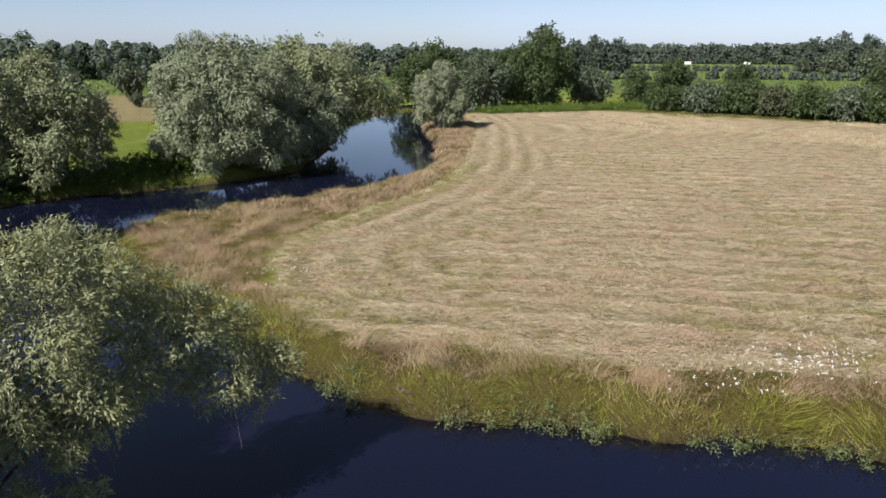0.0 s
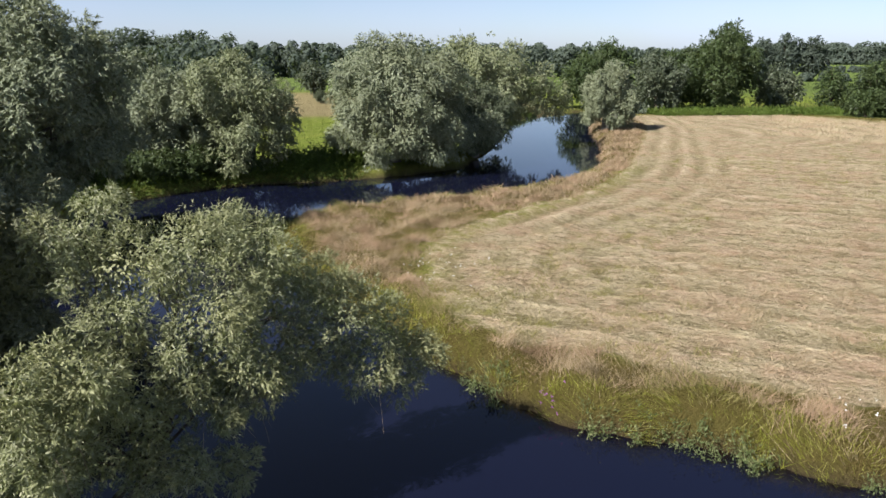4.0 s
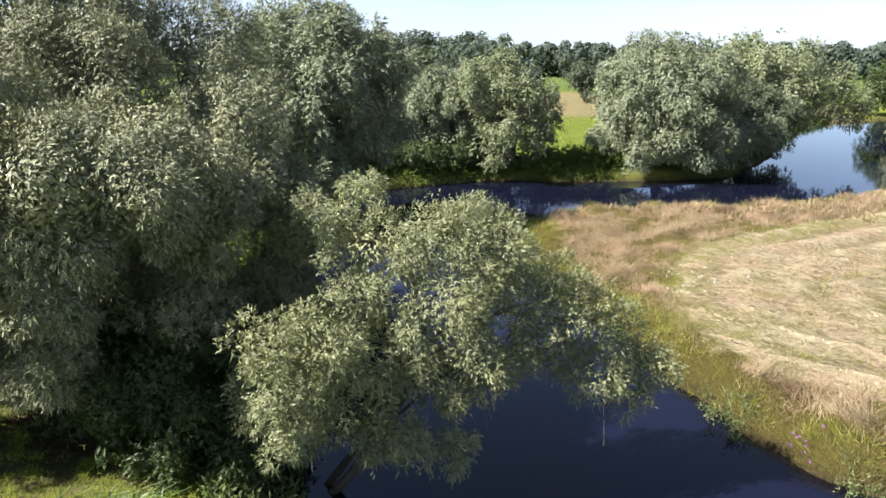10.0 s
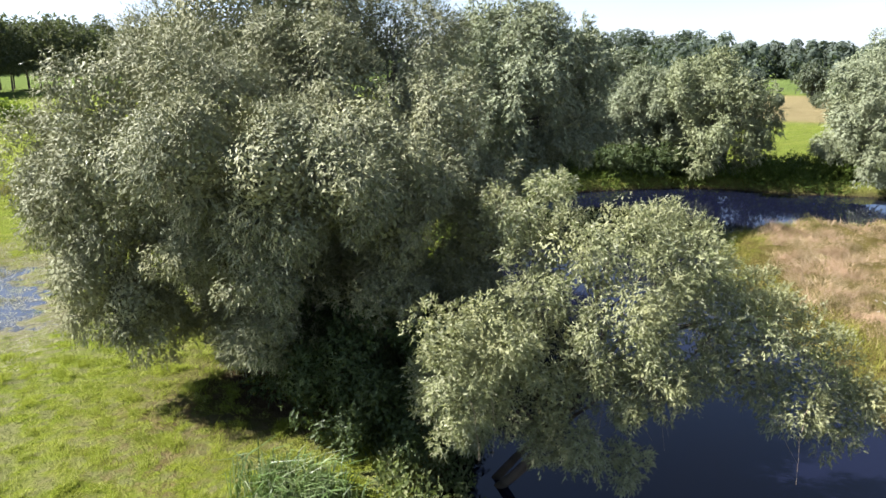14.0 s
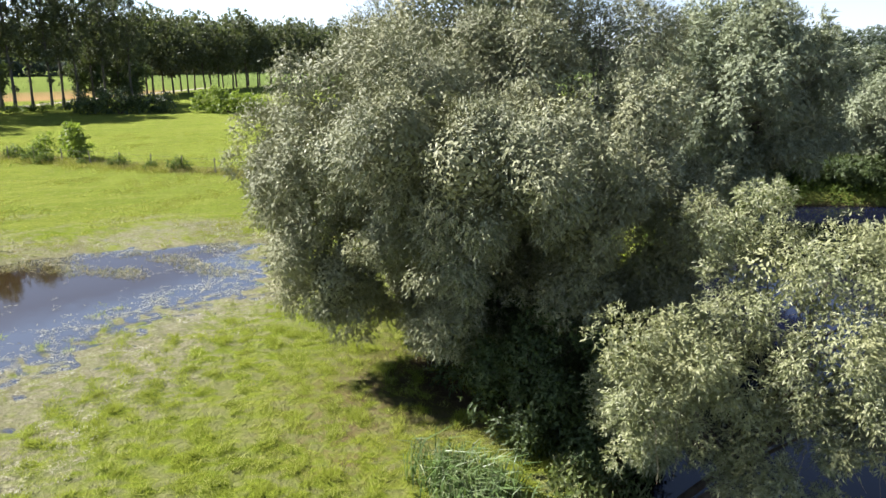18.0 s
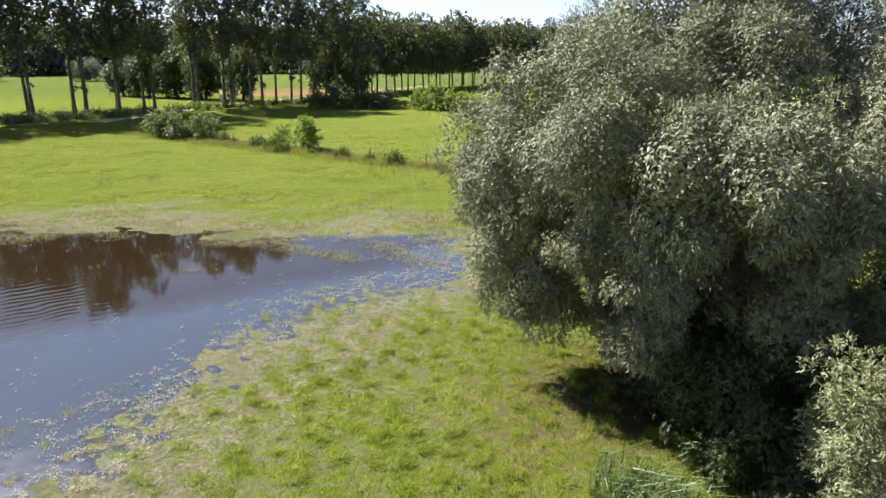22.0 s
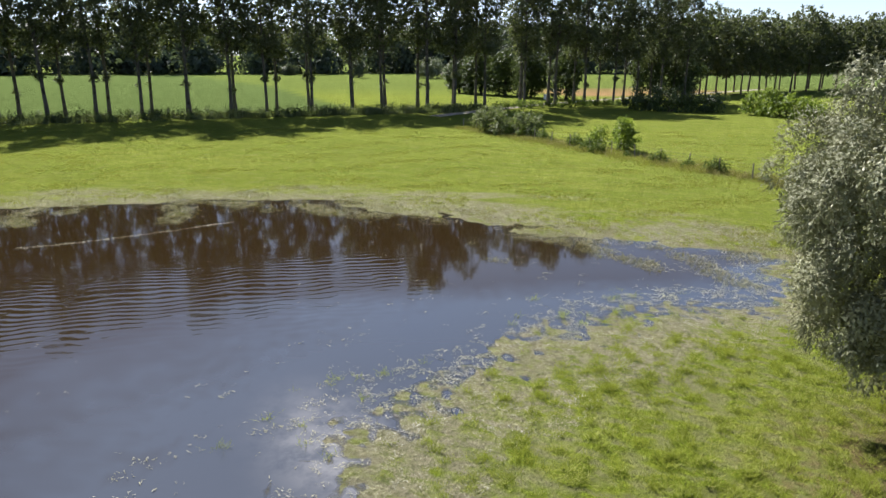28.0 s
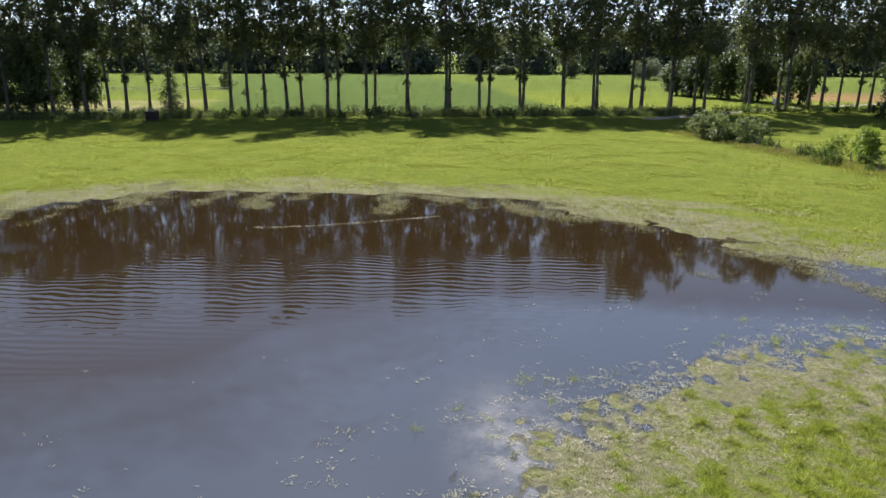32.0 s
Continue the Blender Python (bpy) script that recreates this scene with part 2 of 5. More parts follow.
def tussock(x, y):
    """Where the meadow grass stands up in tussocks, about -1 to 1."""
    return 0.8 * wobble(x, y, 9.0, 61) + 0.35 * wobble(x, y, 4.0, 63) + 0.25 * wobble(x, y, 0.8, 64)


def zones(x, y):
    """Height of the land and the shares of its covers."""
    rd, side = river_distance(x, y)
    pd = pond_distance(x, y)
    field = (side < 0).astype(float)          # the mown field lies to the right of the stream as it is drawn
    z = 0.12 * wobble(x, y, 0.05, 2) * step01(rd, 8, 30) * step01(pd, 3, 20)
    pool = POND_Z + np.clip(0.018 * pd - 0.005, -0.5, 0.14) - 0.05 * np.clip(-pd - 11, 0, 9) - 0.05 * np.clip(-x - 26, 0, 8) * step01(-pd, -0.6, 2.0) + 0.016 * wobble(x, y, 4.5, 11) + 0.018 * wobble(x, y, 7.0, 12) + 0.012 * wobble(x, y, 1.3, 9) + 0.008 * wobble(x, y, 2.4, 10)
    z = np.where(pd < 6, pool + (z - pool) * step01(pd, 2, 6), z)
    bank = step01(rd, RIVER_HALF - 1.6, RIVER_HALF + 1.5)
    z = -1.9 + (z + 1.9) * bank
    edge = mown_distance(x, y) + 0.35 * wobble(x, y, 0.9, 3)
    north, east = field_far_edge(x, y)
    mown = field * step01(edge, -0.3, 0.3) * step01(north, -1, 1) * step01(east + 17 - 1.5 * wobble(x, y, 0.3, 6), -1.5, 1.5)
    rough = field * (1 - mown) * step01(np.minimum(north, east + 20), -5, -3)
    rough = np.maximum(rough, (1 - field) * step01(2.0 - (rd - RIVER_HALF), 0, 1.5) * 0.6)
    return z, rd, pd, field, mown, rough


def swath(x, y):
    """Rows of cut hay: rings that follow the stream on the outside, straight rows within."""
    edge = mown_distance(x, y)
    ring = step01(9 - edge, 0, 1.5) * step01(y, 24, 29)
    along = 0.47 * x + 0.883 * y + 0.5 * wobble(x, y, 0.12, 21)
    soft = 0.6 + 0.5 * wobble(x, y, 0.4, 22)
    return (np.sin((edge + 0.15 * wobble(x, y, 0.4, 23)) * 2.9) * ring + np.sin(along * 2.9) * (1 - ring)) * np.clip(soft, 0.15, 1)


# ---------- mesh helpers ----------
def mesh_of(name, verts, faces, material, attrs=None, smooth=False):
    """A mesh from arrays: verts (n, 3), faces (m, 3 or 4)."""
    me = bpy.data.meshes.new(name)
    v, f = np.ascontiguousarray(verts, np.float32), np.ascontiguousarray(faces, np.int32)
    k = f.shape[1]
    me.vertices.add(len(v)), me.loops.add(f.size), me.polygons.add(len(f))
    me.vertices.foreach_set("co", v.ravel())
    me.loops.foreach_set("vertex_index", f.ravel())
    me.polygons.foreach_set("loop_start", np.arange(len(f), dtype=np.int32) * k)
    me.polygons.foreach_set("use_smooth", np.full(len(f), smooth))
    me.materials.append(material)
    for key, values in (attrs or {}).items():
        me.attributes.new(key, "FLOAT", "POINT").data.foreach_set("value", np.ascontiguousarray(values, np.float32))
    me.update(calc_edges=True)
    return me


def part(name, me, parent=None, label=""):
    ob = new(name, me)
    ob.parent = parent
    return tagged(ob, label) if label else ob


def thing(name, place, label, category, group="", turn=0.0):
    ob = new(name)
    ob.matrix_basis = pose(*place, 0, 0, turn)
    return tagged(ob, label, category, group)


def merged(pieces):
    """Joins (verts, faces) pairs."""
    vs, fs, n = [], [], 0
    for v, f in pieces:
        vs.append(v), fs.append(np.asarray(f) + n)
        n += len(v)
    return np.vstack(vs), np.vstack(fs)


def tube(points, radii, sides=8):
    """A tapered tube along points; quads only."""
    p, n = np.array(points, float), len(points)
    d = np.gradient(p, axis=0)
    d /= np.linalg.norm(d, axis=1)[:, None]
    ref = np.array([0.3, 0.95, 0.1])
    u = np.cross(d, ref)
    u /= np.linalg.norm(u, axis=1)[:, None]
    w = np.cross(d, u)
    a = np.linspace(0, 2 * np.pi, sides, endpoint=False)
    ring = u[:, None] * np.cos(a)[None, :, None] + w[:, None] * np.sin(a)[None, :, None]
    v = (p[:, None] + ring * np.array(radii)[:, None, None]).reshape(-1, 3)
    i, j = np.meshgrid(np.arange(n - 1), np.arange(sides), indexing="ij")
    k = (j + 1) % sides
    f = np.stack([i * sides + j, i * sides + k, (i + 1) * sides + k, (i + 1) * sides + j], -1).reshape(-1, 4)
    return v, f


def box(cx, cy, cz, sx, sy, sz):
    s = np.array([[x, y, z] for x in (-.5, .5) for y in (-.5, .5) for z in (-.5, .5)]) * (sx, sy, sz) + (cx, cy, cz)
    return s, np.array([[0, 1, 3, 2], [4, 6, 7, 5], [0, 4, 5, 1], [2, 3, 7, 6], [0, 2, 6, 4], [1, 5, 7, 3]])


def limb(a, b, r0, r1, rng, sag=0.12, n=6, sides=7):
    """A curved branch from a to b."""
    a, b = np.array(a, float), np.array(b, float)
    u = np.linspace(0, 1, n)[:, None]
    length = np.linalg.norm(b - a)
    p = a + (b - a) * u + np.sin(np.pi * u) * (rng.normal(0, 0.06, 3) + (0, 0, sag)) * length
    p[1:-1] += rng.normal(0, 0.02, (n - 2, 3)) * length
    return tube(p, r0 + (r1 - r0) * u[:, 0] ** 0.8, sides)


def unit(v):
    return v / np.maximum(np.linalg.norm(v, axis=1), 1e-6)[:, None]


def kites(at, way, face, length, aspect, three=False):
    """Leaves as kites of four corners (or of three): at their feet, along `way`, facing along `face`."""
    w = unit(np.cross(way, face)) * (length * aspect * 0.5)[:, None]
    k = length[:, None]
    if three:
        v = np.stack([at + w, at + way * k - np.array([0, 0, 0.12]) * k, at - w], 1).reshape(-1, 3)
        return v, np.arange(len(v)).reshape(-1, 3)
    v = np.stack([at, at + way * k * 0.45 + w, at + way * k - np.array([0, 0, 0.12]) * k, at + way * k * 0.45 - w], 1).reshape(-1, 3)
    return v, np.arange(len(v)).reshape(-1, 4)


def sprays(at, way, size, leaves, aspect, rng, spread=0.8, droop=0.25):
    """Leaves in loose sprays at the places `at`, along `way`."""
    n = len(at) * leaves
    d = unit(np.repeat(way, leaves, 0) + spread * rng.normal(0, 1, (n, 3)) - (0, 0, droop))
    base = np.repeat(at, leaves, 0) + rng.normal(0, 0.45, (n, 3)) * size
    return kites(base, d, rng.normal(0, 1, d.shape), size * rng.uniform(0.6, 1.25, n), aspect)


def outside(p, own, lobes, share):
    """Which of the points lie in no other lobe's inner part."""
    keep = np.ones(len(p), bool)
    for i, (x, y, h, q) in enumerate(lobes):
        keep &= (np.sqrt((p[:, 0] - x) ** 2 + (p[:, 1] - y) ** 2 + (p[:, 2] - h) ** 2) > share * q) | (own == i)
    return keep


def crown_leaves(lobes, rng, size, aspect, clump=0.3, cover=0.9, droop=0.5, core=True, thin=0.0, loose=0.45, shoot=6, three=False, deep=0.9):
    """The leaves of a crown: lobes (x, y, z, radius) carry clumps on their uneven skins, clumps carry leafy shoots that bend over."""
    lobes = np.array(lobes, float)
    many = max(8, int(2.5 / clump ** 2))
    own = np.repeat(np.arange(len(lobes)), many)
    big = lobes[own, 3]
    d = unit(rng.normal(0, 1, (len(own), 3)))
    ph = rng.uniform(0, 6.28, (len(lobes), 3))[own]
    uneven = 1 + 0.13 * np.sin(4.1 * d[:, 0] + 2.3 * d[:, 2] + ph[:, 0]) + 0.11 * np.sin(5.3 * d[:, 1] - 3.1 * d[:, 2] + ph[:, 1])
    c = clump * big * rng.uniform(0.5, 1.35, len(own))
    p = lobes[own, :3] + d * ((big * uneven - 0.75 * c) * rng.uniform(0.8, 1.12, len(own)))[:, None]
    ok = outside(p, own, lobes, 0.78)
    top = lobes[:, 2].max()
    ok &= rng.uniform(0, 1, len(own)) > thin * step01(p[:, 2] / top, 0.6, 0.95)
    p, d, c, own = p[ok], d[ok], c[ok], own[ok]
    leaf_area = 0.5 * size * size * aspect
    per = np.maximum(1, (2 * np.pi * c * c * cover / leaf_area / shoot).astype(int))
    k = np.repeat(np.arange(len(p)), per)
    e = unit(rng.normal(0, 1, (len(k), 3)) + 0.8 * d[k] + (0, 0, 0.25))
    out = np.where(rng.uniform(0, 1, len(k)) < 0.93, rng.uniform(0.5, 1.0, len(k)), rng.uniform(1.0, 1.3, len(k)))
    at = p[k] + e * (c[k] * out)[:, None] * (1, 1, 1.15)
    way = unit(0.8 * e + 0.5 * d[k] + 0.3 * rng.normal(0, 1, e.shape) + (0, 0, 0.25 - droop))
    m = np.repeat(np.arange(len(at)), shoot)                  # the leaves along each shoot
    u = np.tile(np.linspace(0, 1, shoot), len(at))[:, None]
    fan = unit(0.75 * way[m] + 0.75 * rng.normal(0, 1, (len(m), 3)) - (0, 0, 0.35 * droop))
    foot = at[m] + way[m] * u * size * 1.2 - np.array([0, 0, 0.5 * droop * size]) * u ** 2
    face = unit(1.1 * e[m] + 0.2 * d[k][m] + (0, 0, 0.3) + loose * rng.normal(0, 1, (len(m), 3)))
    good = foot[:, 2] > 0.1
    sets = [kites(foot[good], fan[good], face[good], size * rng.uniform(0.6, 1.25, good.sum()), aspect, three)]
    if core:                                                  # the close-set leaves deeper in
        wide = size * 1.15
        per = np.maximum(8, (4 * np.pi * (0.58 * lobes[:, 3]) ** 2 * deep / (0.5 * wide * wide * 0.45)).astype(int))
        own = np.repeat(np.arange(len(lobes)), per)
        e = unit(rng.normal(0, 1, (len(own), 3)))
        at = lobes[own, :3] + e * (lobes[own, 3] * rng.uniform(0.42, 0.7, len(own)))[:, None]
        ok = outside(at, own, lobes, 0.4) & (at[:, 2] > 0.2) & (rng.uniform(0, 1, len(at)) > thin * step01(at[:, 2] / top, 0.5, 0.8))
        e, at = e[ok], at[ok]
        face = unit(e + 0.4 * rng.normal(0, 1, e.shape))
        sets.append(kites(at, unit(np.cross(face, rng.normal(0, 1, e.shape))), face, wide * rng.uniform(0.6, 1.2, len(at)), 0.45, three))
    return merged(sets)


def crown_lobes(height, radius, low, rng, count=22, size=0.34, lean=(0, 0)):
    """Lobes that fill an uneven rounded crown from the height `low` to the top."""
    out = []
    mid, half = (height + low) / 2, (height - low) / 2
    ph = rng.uniform(0, 6.28, 4)
    for k in range(count):
        a = k * 2.39996 + rng.uniform(-0.5, 0.5)
        u = np.clip(1 - 2 * (k + 0.5) / count + rng.uniform(-0.12, 0.12), -1, 1)
        uneven = 0.88 + 0.16 * math.sin(2 * a + ph[0]) + 0.12 * math.sin(3 * a + ph[1] + 3 * u)
        ring = math.sqrt(max(0, 1 - u * u * 0.9)) * rng.uniform(0.72, 1.05) * uneven
        if low < 0.7 and u < 0:                               # boughs down to the ground keep the crown wide below
            ring = (1 - 0.22 * u * u) * rng.uniform(0.75, 1.05) * uneven
        q = radius * size * rng.uniform(0.6, 1.3)
        s = 1 - size * 0.7
        top = half * (0.86 + 0.14 * math.sin(a + ph[2])) - q * 0.9
        out.append((radius * s * ring * math.cos(a) + lean[0] * (u + 1), radius * s * ring * math.sin(a) + lean[1] * (u + 1), mid + top * u if u > 0 else mid + (half - q * 0.9) * u, q))
    out.append((0, 0, mid, radius * 0.45))
    out.append((rng.uniform(-0.2, 0.2) * radius, rng.uniform(-0.2, 0.2) * radius, height - radius * size * 0.8, radius * size * 0.8))
    return out


def grow_tree(name, place, label, lobes, leaf, bark, seed, size=0.3, aspect=0.3, clump=0.3, cover=0.9, trunk=0.3, stems=1, fork=0.3,
              group="", droop=0.5, limbs=8, category="tree", thin=0.0, loose=0.22, core=True, three=False, deep=0.9):
    """A tree: stems, limbs out to the lobes of its crown, and the leaves on them."""
    rng = np.random.RandomState(seed)
    root = thing(name, place, label, category, group)
    top = max(l[2] for l in lobes)
    forks = []
    for k in range(stems):
        a = rng.uniform(0, 6.28)
        o = np.array([math.cos(a), math.sin(a), 0]) * trunk * 1.4 * (stems > 1)
        tip = np.array([*(np.mean([l[:2] for l in lobes], 0) * 0.5 + o[:2] * 3), top * fork])
        forks.append(tip)
        n = 7
        u = np.linspace(0, 1, n)[:, None]
        p = o + (tip - o) * u + np.sin(u * 3.1) * rng.normal(0, 0.05, 3) * top * fork
        p[0, 2] = -0.35
        part("trunk", mesh_of("trunk", *tube(p, trunk * (1.25 - 0.55 * u[:, 0] + 0.5 * np.exp(-u[:, 0] * 9)), 10), bark, smooth=True), root)
    order = sorted(lobes, key=lambda l: -l[3] * (1 + 0.2 * l[2] / top))[:limbs]
    for k, l in enumerate(order):
        f = forks[int(np.argmin([np.hypot(g[0] - l[0], g[1] - l[1]) for g in forks]))]
        pieces = [limb(f - (0, 0, 0.1), l[:3], trunk * 0.5, trunk * 0.1, rng)]
        for j in range(4):
            e = np.array(l[:3]) + unit(rng.normal(0, 1, (1, 3)))[0] * l[3] * 0.9
            pieces.append(limb(np.array(f) * 0.3 + np.array(l[:3]) * 0.7, e, trunk * 0.16, trunk * 0.03, rng, 0.05, 5, 5))
        part("limb", mesh_of("limb", *merged(pieces), bark, smooth=True), root)
    part("crown", mesh_of("crown", *crown_leaves(lobes, rng, size, aspect, clump, cover, droop, core, thin, loose, three=three, deep=deep), leaf), root)
    return root


def blades(at, height, width, lean, rng, curl=0.5, simple=False, stray=0.35):
    """Grass blades: two quads each (one if simple), bending over along `lean` (n, 2)."""
    n = len(at)
    h = (height * rng.uniform(0.55, 1.2, n))[:, None]
    a = rng.uniform(0, 6.28, n)
    side = np.stack([np.cos(a), np.sin(a), np.zeros(n)], 1) * width * rng.uniform(0.6, 1.3, n)[:, None] * 0.5
    way = np.hstack([lean + rng.normal(0, stray, (n, 2)), np.zeros((n, 1))])
    up = np.array([0, 0, 1.0])
    m = at + up * h * 0.6 + way * h * 0.3
    t = at + up * h * (1 - 0.35 * curl) + way * h * (0.5 + 0.5 * curl)
    if simple:
        v = np.stack([at - side, at + side, t + side * 0.3, t - side * 0.3], 1).reshape(-1, 3)
        return v, np.arange(len(v)).reshape(-1, 4)
    v = np.stack([at - side, at + side, m + side * 0.8, m - side * 0.8, t + side * 0.15, t - side * 0.15], 1).reshape(-1, 3)
    k = np.arange(n)[:, None] * 6
    f = np.stack([k + [0, 1, 2, 3], k + [3, 2, 4, 5]], 1).reshape(-1, 4)
    return v, f


# ---------- ground: one sheet out to the horizon ----------
def graded(core, grow, limit):
    """Growing steps outside an evenly stepped core."""
    v, left = list(core), []
    s, a = core[1] - core[0], core[0]
    while a > -limit:
        s *= grow
        a -= s
        left.append(a)
    s, b = core[-1] - core[-2], core[-1]
    while b < limit:
        s *= grow
        b += s
        v.append(b)
    return np.array(left[::-1] + v)


GX = graded(np.concatenate([np.arange(-50, -34, 0.4), np.arange(-34, -6, 0.22), np.arange(-6, 40, 0.33)]), 1.07, 4200)
GY = graded(np.concatenate([np.arange(-40, -8, 0.4), np.arange(-8, 50, 0.24), np.arange(50, 60, 0.4)]), 1.07, 4200)
gx, gy = np.meshgrid(GX, GY)
z, rd, pd, field, mown, rough = zones(gx, gy)
z = z + mown * (0.13 * swath(gx, gy) + 0.08 * wobble(gx, gy, 2.4, 34) + 0.03 * wobble(gx, gy, 5.5, 36)) * (np.hypot(gx, gy) < 90)
z = z + (rough > 0.4) * (0.17 * wobble(gx, gy, 1.5, 31) + 0.09 * wobble(gx, gy, 3.6, 32)) * (np.hypot(gx, gy) < 120)
meadow = (1 - field) * (pd > 0.5)
tuss = tussock(gx, gy) * step01(46 - np.hypot(gx, gy), 0, 8)
z = z + meadow * (0.02 * wobble(gx, gy, 2.6, 33) + 0.07 * step01(tuss, 0.1, 0.8)) * (np.hypot(gx, gy) < 60) * step01(rd, 7, 9)
far = np.hypot(gx, gy)
# leaf litter under the willow, widened and darkened for the shade there
litter_shade = 1.5 * np.exp(-(((gx + 13.4) / 4.0) ** 2 + ((gy - 14.6) / 3.4) ** 2)) * step01(rd, 5, 6.5)
bare = np.exp(-(((gx + 14.8) / 2.3) ** 2 + ((gy - 11.0) / 2.6) ** 2)) + 0.8 * np.exp(-(((gx + 12.6) / 1.6) ** 2 + ((gy - 8.4) / 1.4) ** 2))
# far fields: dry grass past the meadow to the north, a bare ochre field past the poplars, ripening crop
litter_shade = np.clip(litter_shade, 0, 1)
dry = step01(gy, 108, 116) * step01(190 - gy, 0, 10) * step01(gx, -60, -45) * step01(34 - gx, 0, 6)
along = (gx + 84) * -0.374 + (gy + 105) * 0.927          # metres along the poplar avenue, and past it
past = (gx + 84) * -0.927 - (gy + 105) * 0.374
sand = step01(past, 7, 14) * step01(46 - past, 0, 12) * step01(34 - along, 0, 8) * step01(along, -60, -40)
ochre = step01(past, 24, 27) * step01(62 - past, 0, 4) * step01(along, 150, 160) * step01(206 - along, 0, 4)
crop = step01(past, 5, 8) * step01(260 - past, 0, 20) * step01(along + 0.17 * past, 35, 38) * step01(98 - 0.14 * np.clip(past - 100, 0, 400) - along, 0, 3)
crop = np.maximum(crop, 1.0 * field * step01(np.maximum(-field_far_edge(gx, gy)[0], -field_far_edge(gx, gy)[1] - 18), 3, 8))
crop = np.maximum(crop, (0.6 + 0.3 * step01(gy, 60, 120)) * step01(far, 150, 220))
crop = np.maximum(crop, 0.15 * step01(gy, 45, 55) * step01(gx, -80, -60) * (1 - field))
crop = crop * (1 - np.clip(dry * 1.2, 0, 1))
rim = step01(1.6 - np.abs(mown_distance(gx, gy) - 0.4), 0, 1.2) * step01(gy, 22, 27) * step01(64 - gy, 0, 8) * field
wet = 0.95 * step01(5.5 + 2.5 * step01(-gx, 30, 40) - pd + 1.5 * wobble(gx, gy, 0.4, 35) + 1.6 * step01(gx, -31, -24), 0, 5.5)
ny, nx = gx.shape
idx = np.arange(nx * ny).reshape(ny, nx)
quads = np.stack([idx[:-1, :-1], idx[:-1, 1:], idx[1:, 1:], idx[1:, :-1]], -1).reshape(-1, 4)

g = Nodes("ground_cover")
n1, n2, n3 = g.noise(0.35, 5), g.noise(3.0, 5), g.noise(22.0, 4)
green = g.mix(n1, (0.136, 0.188, 0.018), (0.19, 0.245, 0.026))
green = g.mix(g.ramp(n2, 0.42, 0.7, 0, 0.5), green, (0.226, 0.258, 0.036))
green = g.mix(g.ramp(n3, 0.42, 0.72, 0, 0.7), green, (0.084, 0.112, 0.014))
green = g.mix(g.ramp(g.noise(0.07, 6, 0.7, squash=(1, 0.35, 1)), 0.45, 0.62, 0, 0.6), green, (0.20, 0.24, 0.028))
green = g.mix(g.ramp(g.noise(0.9, 6, 0.75), 0.52, 0.64, 0, 0.42), green, (0.27, 0.25, 0.11))
green = g.mix(g.ramp(g.noise(0.4, 6, 0.75, squash=(1, 0.25, 1), turn=25), 0.47, 0.62, 0, 0.5), green, (0.235, 0.262, 0.045))
green = g.mix(g.ramp(g.noise(0.9, 8, 0.82, squash=(1, 0.6, 1)), 0.5, 0.6, 0, 0.45), green, (0.098, 0.136, 0.013))
green = g.mix(g.ramp(g.noise(5.0, 6, 0.75), 0.5, 0.62, 0, 0.55), green, (0.075, 0.095, 0.012))
# straw ground between tussocks, darkened for the shadows among the tufts
green = g.mix(g.ramp(g.attr("tuss"), 0.15, -0.5, 0, 0.7), green, g.mix(g.noise(8, 4), (0.11, 0.112, 0.042), (0.25, 0.242, 0.125)))
cut = g.mix(g.noise(1.4, 6, 0.75, squash=(0.3, 1, 1), turn=28), (0.254, 0.203, 0.112), (0.507, 0.425, 0.277))
cut = g.mix(g.ramp(g.noise(0.3, 6, 0.7), 0.45, 0.6, 0, 0.7), cut, (0.407, 0.275, 0.185))
cut = g.mix(g.ramp(g.noise(0.55, 6, 0.7), 0.53, 0.66, 0, 0.6), cut, (0.242, 0.23, 0.0944))
rows = g.math("ADD", g.attr("swath"), g.math("MULTIPLY", g.math("SUBTRACT", g.noise(1.5, 7, 0.8, squash=(0.45, 1, 1), turn=28), 0.5), 4.2))
cut = g.mix(g.ramp(rows, 0.0, -1.1, 0, 0.85), cut, (0.183, 0.159, 0.0779))
cut = g.mix(g.ramp(rows, 0.3, 1.3, 0, 0.8), cut, (0.614, 0.507, 0.348))
cut = g.mix(g.ramp(g.noise(3.2, 7, 0.8, squash=(0.4, 1, 1), turn=28), 0.48, 0.6, 0, 0.8), cut, (0.15, 0.124, 0.062))
cut = g.mix(g.ramp(g.noise(9, 6, 0.8, squash=(0.25, 1, 1), turn=22), 0.53, 0.68, 0, 0.7), cut, (0.649, 0.543, 0.389))
wild = g.mix(g.noise(0.6, 5), (0.12, 0.0774, 0.0352), (0.134, 0.134, 0.0317))
wild = g.mix(g.ramp(n3, 0.4, 0.7, 0, 0.6), wild, (0.0848, 0.0704, 0.0211))
mud = g.mix(g.attr("wet"), g.mix(n2, (0.04, 0.0288, 0.0176), (0.088, 0.068, 0.044)), g.mix(n2, (0.075, 0.066, 0.046), (0.13, 0.118, 0.092)))
straw = g.mix(g.ramp(g.noise(7, 6, 0.75), 0.3, 0.7), (0.12, 0.108, 0.066), (0.345, 0.315, 0.23))
c = g.mix(g.ramp(g.math("ADD", g.attr("wet"), g.math("SUBTRACT", g.math("MULTIPLY", g.math("SUBTRACT", g.noise(1.1, 7, 0.78, squash=(1, 0.55, 1), turn=24), 0.5), 4.2), g.math("MULTIPLY", g.attr("tuss"), 0.6))), 0.05, 1.1, 0.0, g.ramp(g.attr("wet"), 0.03, 0.7, 0.0, 0.75)), green, straw)
